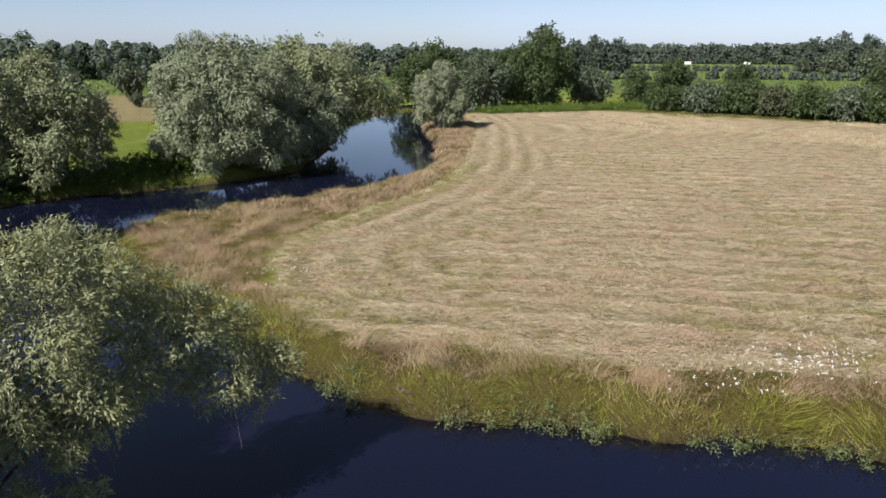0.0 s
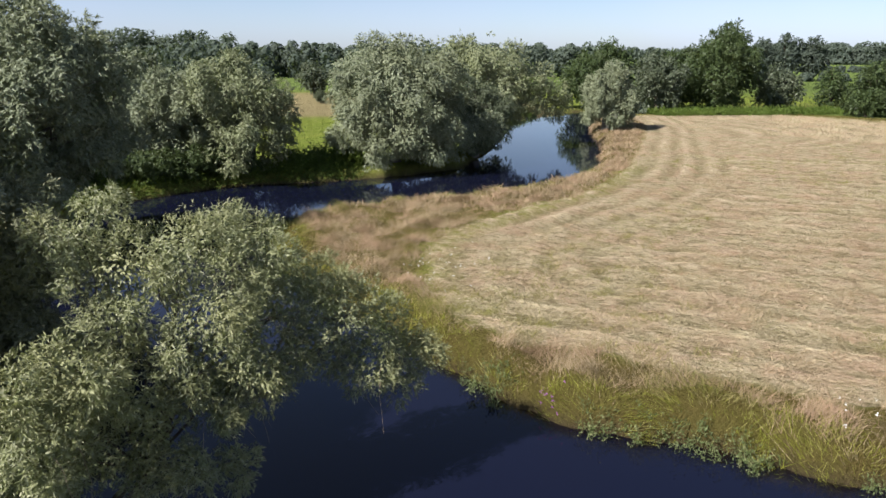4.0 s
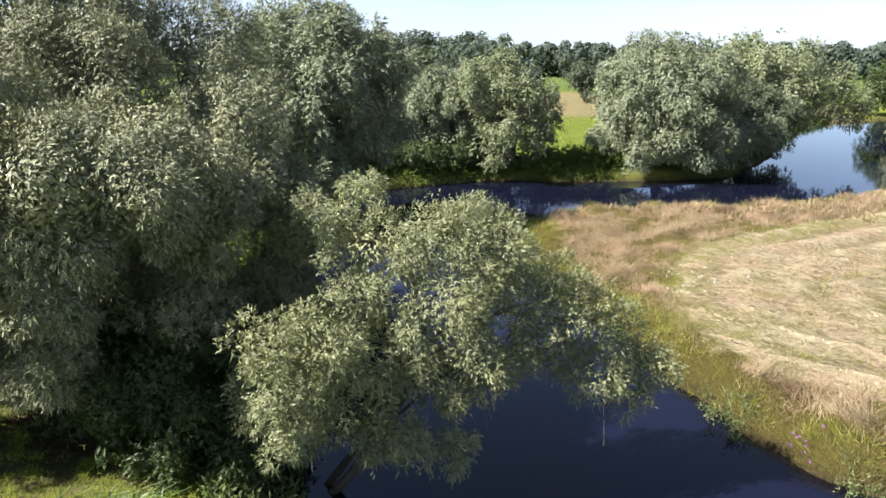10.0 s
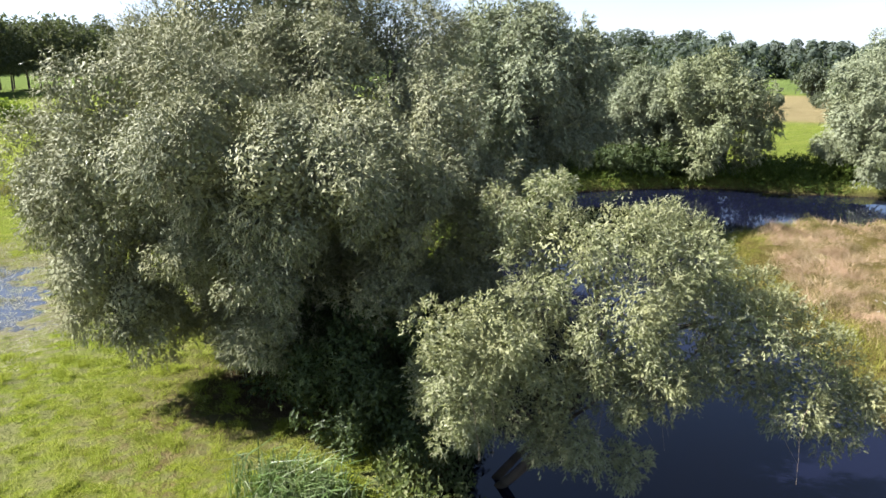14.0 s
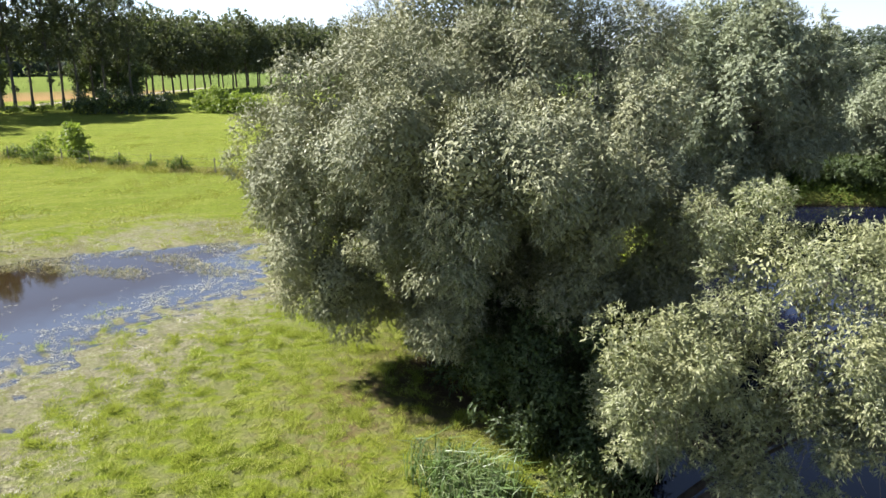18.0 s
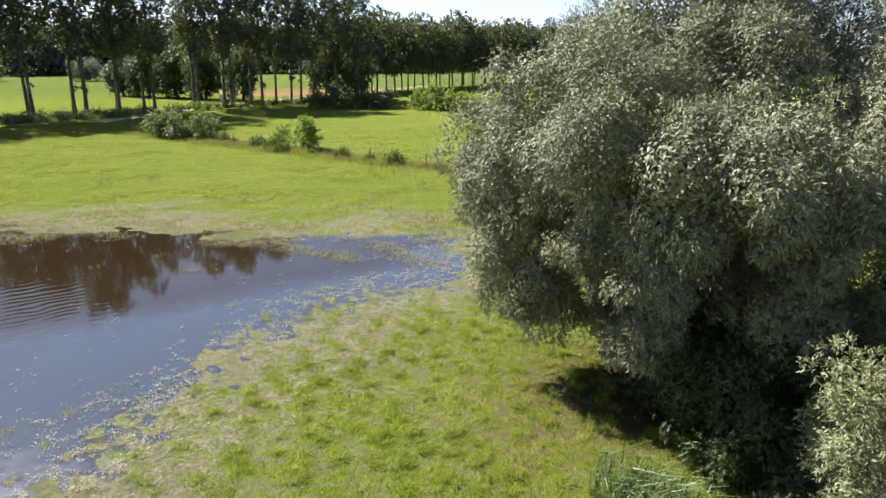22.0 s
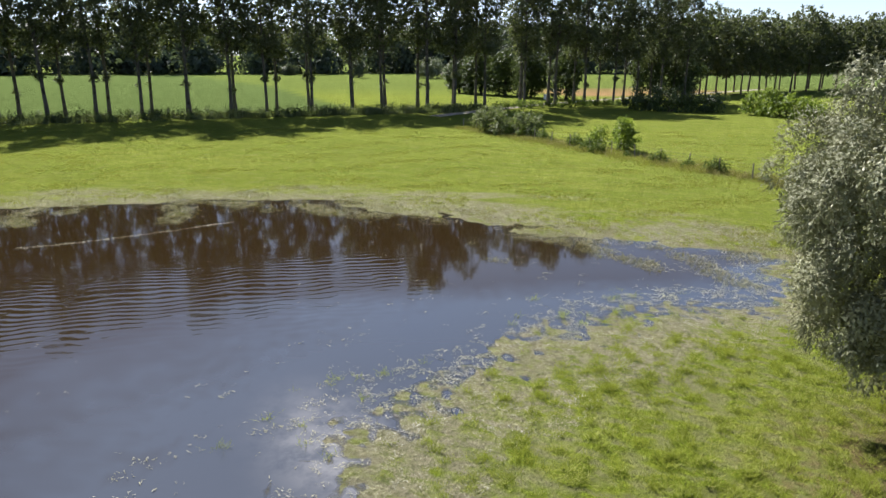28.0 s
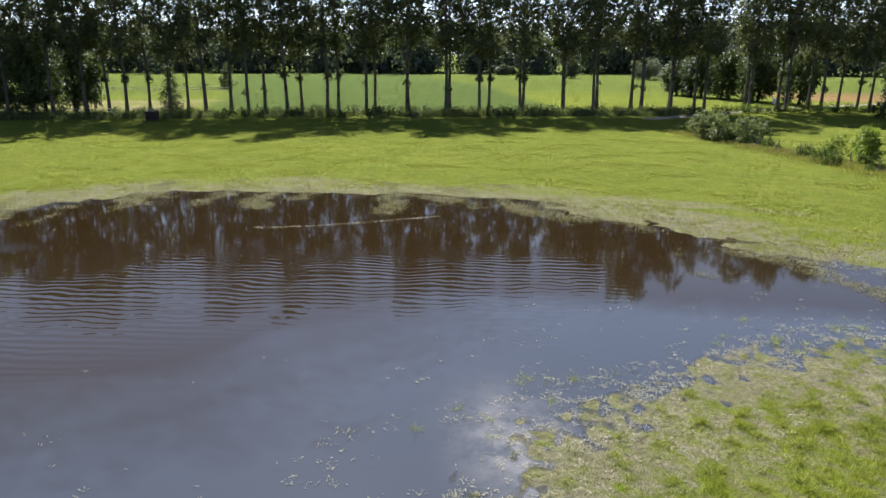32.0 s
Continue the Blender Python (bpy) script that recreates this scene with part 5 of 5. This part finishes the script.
v = kites(at, lay, unit(rng.normal(0, 0.4, at.shape) + (0, 0, 1.0)), 0.24 * rng.uniform(0.5, 1.4, len(at)), 0.06, True)
tagged(part("cut_hay", mesh_of("cut_hay", *v, HAY)), "cut hay lying in swaths on the field", "hay", kind="stuff")

# green tussocks of the meadow by the pond
x, y = scatter(-36, -5, -8, 24, 80000, rng)
zz, r_, p_, f_, mo, ro = zones(x, y)
tall = tussock(x, y)
ok = (f_ == 0) & (r_ > RIVER_HALF + 1.2) & (p_ > -3.5) & (tall - 0.7 * step01(4.2 - p_, 0, 4) > rng.uniform(0.1, 0.6, len(x))) & (rng.uniform(0, 1, len(x)) < np.clip(21 / np.hypot(x, y), 0, 1) ** 2)
x, y, tall = x[ok][:13000], y[ok][:13000], tall[ok][:13000]
v = tuft_blades(x, y, 18, 0.09, 0.185 * (0.45 + np.clip(tall, 0, 1.2)), 0.017, rng, 0.3, 0.7, True, 0.6)
tagged(part("meadow_grass", mesh_of("meadow_grass", *v, GRASS_GREEN)), "short green meadow grass in tussocks", "grass", kind="stuff")

# coarser tufts that stand up from the grazed meadow further off
x, y = scatter(-92, -26, -80, 34, 150000, rng)
zz, r_, p_, f_, mo, ro = zones(x, y)
d_ = np.hypot(x, y)
ok = (f_ == 0) & (r_ > RIVER_HALF + 3) & (p_ > 1.5) & (d_ > 27) & ((x + 84) * -0.927 - (y + 105) * 0.374 < -6)
ok &= wobble(x, 0.6 * y, 0.9, 66) + 0.7 * wobble(x, y, 2.6, 67) + 0.4 * wobble(x, y, 0.12, 68) > rng.uniform(0.1, 1.1, len(x))
x, y = x[ok][:26000], y[ok][:26000]
dark_ = rng.uniform(0, 1, len(x)) < 0.55
for mask, mat, label in ((dark_, GRASS_BANK, "coarse dark green tufts in the grazed meadow"), (~dark_, GRASS_GREEN, "coarse yellow-green tufts in the grazed meadow")):
    v = tuft_blades(x[mask], y[mask], 6, 0.1, 0.15, 0.04, rng, 0.3, 0.6, True, 0.6)
    tagged(part("meadow_tufts", mesh_of("meadow_tufts", *v, mat)), label, "grass", kind="stuff")

# reeds at the foot of the big willow, weeds at the water's edge
x, y = rng.normal(-9.3, 0.7, 110), rng.normal(9.5, 0.4, 110)
r_, s_ = river_distance(x, y)
ok = r_ > RIVER_HALF - 0.7
at = stand(x[ok], y[ok])
at[:, 2] = np.maximum(at[:, 2], RIVER_Z - 0.1)
per = 9
at = np.repeat(at, per, 0) + rng.normal(0, 0.12, (len(at) * per, 3)) * (1, 1, 0)
tagged(part("reeds", mesh_of("reeds", *blades(at, 1.2, 0.04, np.tile((0.3, -0.15), (len(at), 1)), rng, 0.8, stray=0.33), REED)), "green reeds with long bending leaves on the bank", "reeds", kind="stuff")

x, y = scatter(-8, 45, 2, 60, 40000, rng)
r_, s_ = river_distance(x, y)
ok = (s_ < 0) & (np.abs(r_ - RIVER_HALF + 0.05) < 0.6) & (wobble(x, y, 0.9, 70) > -0.25)
x, y = x[ok][:2600], y[ok][:2600]
at = np.stack([x, y, np.maximum(height_at(x, y), RIVER_Z)], 1)
at = np.repeat(at, 8, 0) + np.abs(rng.normal(0, 1, (len(at) * 8, 3))) * (0.12, 0.12, 0.22)
tagged(part("waterside_weeds", mesh_of("waterside_weeds", *sprays(at, np.tile((0, 0, 1.0), (len(at), 1)), 0.11, 4, 0.3, rng), WEED)), "leafy green weeds at the water's edge", "weeds", kind="stuff")

# white umbels and purple loosestrife
x, y = np.concatenate([rng.normal(15.5, 2.0, 170), rng.normal(2.2, 1.0, 30)]), np.concatenate([rng.normal(14.6, 0.8, 170), rng.normal(29, 1.6, 30)])
r_, s_ = river_distance(x, y)
ok = (r_ > RIVER_HALF + 0.7)
at = stand(x[ok], y[ok]) + np.stack([0 * x[ok], 0 * x[ok], rng.uniform(0.6, 0.95, ok.sum())], 1)
tagged(part("white_flowers", mesh_of("white_flowers", *sprays(np.repeat(at, 2, 0), np.tile((0, 0, 1.0), (len(at) * 2, 1)), 0.045, 3, 0.8, rng, 1.2, 0), FLOWER)), "white umbels in the tall bank grass", "flowers", kind="stuff")
x, y = np.concatenate([rng.normal(4.6, 0.2, 9), rng.normal(18, 0.3, 8)]), np.concatenate([rng.normal(18.2, 0.2, 9), rng.normal(11.5, 0.3, 8)])
at = np.stack([x, y, np.maximum(height_at(x, y), RIVER_Z) + rng.uniform(0.3, 0.75, len(x))], 1)
tagged(part("purple_flowers", mesh_of("purple_flowers", *sprays(np.repeat(at, 4, 0), np.tile((0, 0, 1.0), (len(at) * 4, 1)), 0.045, 3, 0.6, rng), PURPLE)), "purple loosestrife at the water's edge", "flowers", kind="stuff")

# rank weeds below the poplars and along the fence
def weed_strip(name, a, b, width, height, count, mat, label, seed):
    rng = np.random.RandomState(seed)
    a, b = np.array(a, float), np.array(b, float)
    n = np.array([-(b - a)[1], (b - a)[0]]) / np.linalg.norm(b - a)
    q = a + (b - a) * rng.uniform(0, 1, (count, 1)) + n * rng.normal(0, width * 0.35, (count, 1))
    at = stand(q[:, 0], q[:, 1])
    at = np.repeat(at, 5, 0) + np.abs(rng.normal(0, 1, (count * 5, 3))) * (0.3, 0.3, height * 0.4)
    return tagged(part(name, mesh_of(name, *sprays(at, np.tile((0, 0, 1.0), (len(at), 1)), 0.36, 3, 0.35, rng, 0.7, 0), mat)), label, "weeds", kind="stuff")



def weed_belt(name, a, b, width, height, mat, label, seed):
    """A dense belt of tall weeds: many low overlapping clumps as one."""
    rng = np.random.RandomState(seed)
    a, b = np.array(a, float), np.array(b, float)
    far = np.linalg.norm(b - a)
    n = np.array([-(b - a)[1], (b - a)[0]]) / far
    q = a + (b - a) * np.arange(0, 1, 0.5 / far)[:, None]
    q = q + n * rng.normal(0, width * 0.3, (len(q), 1))
    r = height * rng.uniform(0.4, 0.7, len(q))
    lobes = np.stack([q[:, 0], q[:, 1], stand(q[:, 0], q[:, 1])[:, 2] + r * rng.uniform(0.7, 1.2, len(q)), r], 1)
    return tagged(part(name, mesh_of(name, *crown_leaves(lobes, rng, 0.36, 0.3, 0.5, 0.6, -0.5, True, 0.0, 0.6), mat)), label, "weeds", kind="stuff")


p0, p1 = AVENUE_A - avenue_back * 3, AVENUE_B - avenue_back * 3
weed_belt("rank_weeds", p0 - avenue_way * 30, p0 + avenue_way * 118, 2.0, 0.85, LEAF_OAK, "rank dark weeds in the ditch below the poplars", 31)
weed_belt("rank_weeds", p0 + avenue_way * 120, p1 + avenue_way * 14, 1.6, 0.9, LEAF_BUSH, "rank dark weeds beside the avenue", 32)


def grass_strip(name, a, b, width, height, count, mat, label, seed, per=9, wide=0.035):
    """Rough uneven grass along a line, thicker in some places than in others."""
    rng = np.random.RandomState(seed)
    a, b = np.array(a, float), np.array(b, float)
    n = np.array([-(b - a)[1], (b - a)[0]]) / np.linalg.norm(b - a)
    q = a + (b - a) * rng.uniform(0, 1, (count, 1)) + n * rng.normal(0, width * 0.4, (count, 1))
    tall = wobble(q[:, 0], q[:, 1], 0.5, seed) + 0.6 * wobble(q[:, 0], q[:, 1], 1.7, seed + 1)
    q, tall = q[tall > -0.5], tall[tall > -0.5]
    v = tuft_blades(q[:, 0], q[:, 1], per, 0.2, height * (0.7 + 0.5 * tall), wide, rng, 0.5, 0.7, True, 0.5)
    return tagged(part(name, mesh_of(name, *v, mat)), label, "grass", kind="stuff")


grass_strip("fence_grass", FENCE_A, FENCE_B + (FENCE_B - FENCE_A) * 0.3, 3.0, 0.5, 3000, GRASS_BANK, "rank yellow-green grass along the old fence", 33)
grass_strip("fence_grass", FENCE_A, FENCE_B + (FENCE_B - FENCE_A) * 0.3, 2.2, 0.7, 1900, GRASS_OLIVE, "brownish uncut grass along the old fence", 36)
grass_strip("ditch_grass", p0 - avenue_way * 30 - avenue_back * 0.6, p0 + avenue_way * 118 - avenue_back * 0.6, 3.6, 1.25, 6500, WEED, "tall dark green grass before the poplars", 38, 9, 0.075)
rng = np.random.RandomState(39)
seedling = None                                           # small bushes that have come up along the fence
for u in (0.13, 0.17, 0.2, 0.24, 0.28, 0.31, 0.35, 0.4, 0.45, 0.53, 0.58, 0.66, 0.71, 0.77, 0.84, 0.9, 0.96):
    xy = FENCE_A + (FENCE_B - FENCE_A) * u + rng.normal(0, 0.5, 2)
    m = Matrix.Translation(spot(*xy)) @ pose(0, 0, 0, 0, 0, rng.uniform(0, 360)) @ Matrix.Scale(rng.uniform(0.6, 1.4), 4)
    if seedling:
        copy_thing(seedling, m)
        continue
    seedling = grow_tree("bramble_bush", (0, 0, 0), "low dark green bramble at the old fence", [(0, 0, 0.5, 0.6), (0.6, 0.2, 0.4, 0.45), (-0.5, -0.2, 0.4, 0.5), (0.1, 0, 0.95, 0.35)], LEAF_BUSH, BARK_DARK, 55,
                         size=0.2, aspect=0.5, trunk=0.03, limbs=3, category="bush", group="fence brambles", three=True)
    seedling.matrix_basis = m
weed_strip("hedge_weeds", (44, 113), (76, 113), 5, 0.9, 2200, LEAF_BUSH, "bright green nettles below the field trees", 34)
# nettles and sedge on the meadow side of the river
rng = np.random.RandomState(37)
x, y = scatter(-34, 40, 18, 122, 60000, rng)
r_, s_ = river_distance(x, y)
ok = (s_ > 0) & (r_ > RIVER_HALF - 0.1) & (r_ < RIVER_HALF + 2.6 + wobble(x, y, 0.5, 71))
ok &= ~((x > -2) & (x < 16) & (y > 55) & (y < 92))
x, y = x[ok][:3400], y[ok][:3400]
at = np.stack([x, y, np.maximum(height_at(x, y), RIVER_Z)], 1)
at = np.repeat(at, 5, 0) + np.abs(rng.normal(0, 1, (len(at) * 5, 3))) * (0.25, 0.25, 0.38)
tagged(part("bank_weeds", mesh_of("bank_weeds", *sprays(at, np.tile((0, 0, 1.0), (len(at), 1)), 0.2, 4, 0.4, rng, 0.8, 0), LEAF_BUSH)), "rank green nettles along the meadow bank", "weeds", kind="stuff")
x, y = scatter(-15, -1, 4, 19, 6000, rng)
r_, s_ = river_distance(x, y)
ok = (s_ > 0) & (r_ > RIVER_HALF - 0.35) & (r_ < RIVER_HALF + 1.5 + 0.6 * wobble(x, y, 0.9, 72))
x, y = x[ok][:900], y[ok][:900]
at = np.stack([x, y, np.maximum(height_at(x, y), RIVER_Z)], 1)
at = np.repeat(at, 6, 0) + np.abs(rng.normal(0, 1, (len(at) * 6, 3))) * (0.16, 0.16, 0.22)
tagged(part("bank_weeds", mesh_of("bank_weeds", *sprays(at, np.tile((0, 0, 1.0), (len(at), 1)), 0.17, 3, 0.4, rng, 0.8, 0), WEED)), "dark green weeds on the bank below the willows", "weeds", kind="stuff")
# small heaps of hay left on the field
x, y = scatter(2, 70, 12, 75, 9000, rng)
zz, r_, p_, f_, mo, ro = zones(x, y)
ok = (mo > 0.8) & (rng.uniform(0, 1, len(x)) < np.clip(30 / np.hypot(x, y), 0, 1) ** 1.5)
x, y = x[ok][:1700], y[ok][:1700]
green_ = wobble(x, y, 0.25, 57) > 0.15
for mask, mat, label in ((~green_, GRASS_DRY, "small tangled heaps of brown hay on the field"), (green_, GRASS_OLIVE, "small tangled heaps of greenish hay on the field")):
    v = tuft_blades(x[mask], y[mask], 34, 0.2, 0.36, 0.022, rng, 0.3, 1.0, True, 0.8)
    tagged(part("hay_heaps", mesh_of("hay_heaps", *v, mat)), label, "hay", kind="stuff")
# a young conifer and a sapling beside the avenue
grow_tree("young_spruce", spot(-100.0, -79.0), "young dark spruce beside the avenue", [(0, 0, 0.9, 1.5), (0, 0, 2.2, 1.4), (0.1, 0, 3.6, 1.15), (0, 0.1, 5.0, 0.9), (0, 0, 6.3, 0.65), (0, 0, 7.4, 0.4)], LEAF_OAK, BARK_DARK, 27,
          size=0.4, aspect=0.4, trunk=0.1, limbs=4)
grow_tree("young_spruce", spot(-178.0, -121.0), "small dark spruce past the avenue", [(0, 0, 1.2, 2.2), (0, 0, 3.0, 2.0), (0.1, 0, 4.6, 1.4), (0, 0.1, 6.0, 0.8)], LEAF_OAK, BARK_DARK, 28,
          size=0.4, aspect=0.4, trunk=0.1, limbs=3)

# pale straw and weed lying in the shallow edge of the flood
x, y = scatter(-50, -6, -38, 17, 110000, rng)
near = scatter(-32, -8, -8, 17, 90000, rng)
x, y = np.concatenate([near[0], x]), np.concatenate([near[1], y])
p_ = pond_distance(x, y)
ok = (rng.uniform(0, 1, len(x)) < np.exp(-np.clip(-p_ - 0.6, 0, 9) / 2.2)) & (p_ < 4.5) & (0.5 * wobble(x, y, 1.1, 80) + 0.55 * wobble(x, y, 3.7, 81) + 0.5 * wobble(x, y, 8.5, 82) > rng.uniform(-0.2, 0.5, len(x)) + 0.5 * np.clip(-p_, 0, 3) / 3 + 0.15 * np.clip(p_ - 1.5, 0, 3))
x, y = x[ok][:44000], y[ok][:44000]
u = rng.uniform(0, 1, 420)                                # a line of drift across the flood
x, y = np.concatenate([x, -34.0 - 6.1 * u ** 1.3 + rng.normal(0, 0.1, 420)]), np.concatenate([y, -22.1 + 9.4 * u + rng.normal(0, 0.1, 420)])
at = np.stack([x, y, np.maximum(height_at(x, y), POND_Z) + 0.012], 1)
flat = np.stack([rng.normal(0, 1, len(x)), rng.normal(0, 1, len(x)), np.full(len(x), 0.1)], 1)
v, f = sprays(at, unit(flat), 0.12, 3, 0.14, rng, 0.5, 0)
v[:, 2] = np.maximum(height_at(v[:, 0], v[:, 1]), POND_Z) + 0.015 + np.abs(v[:, 2] - np.repeat(at[:, 2], 12)) * 0.25
tagged(part("flood_straw", mesh_of("flood_straw", v, f, STRAW)), "pale straw and weed floating at the flood's edge", "straw", kind="stuff")

# weed and grass standing in the shallow water along the far shore
rng = np.random.RandomState(83)
x, y = scatter(-62, -24, -52, 18, 120000, rng)
p_ = pond_distance(x, y)
streak = wobble(0.9 * x + 0.42 * y, 3.2 * (0.9 * y - 0.42 * x), 0.3, 84) + 0.7 * wobble(x, y, 1.3, 85)
ok = (np.hypot(x, y) > 31) & (p_ > -5.5) & (p_ < 5.0) & (streak > 0.1 + 0.16 * np.clip(-p_, 0, 5) + 0.1 * np.clip(p_ - 1, 0, 4) + rng.uniform(-0.3, 0.5, len(x)))
x, y = x[ok][:16000], y[ok][:16000]
pale = rng.uniform(0, 1, len(x)) < 0.6
for mask, mat, label in ((pale, STRAW, "bleached grass standing in the edge of the flood"), (~pale, GRASS_OLIVE, "olive grass standing in the edge of the flood")):
    at = np.repeat(np.stack([x[mask], y[mask], np.maximum(height_at(x[mask], y[mask]), POND_Z) - 0.02], 1), 7, 0)
    at[:, :2] += rng.normal(0, 0.16, (len(at), 2))
    tagged(part("flood_grass", mesh_of("flood_grass", *blades(at, 0.14, 0.022, np.tile((0.3, 0.1), (len(at), 1)), rng, 0.9, True, 0.9), mat)), label, "grass", kind="stuff")
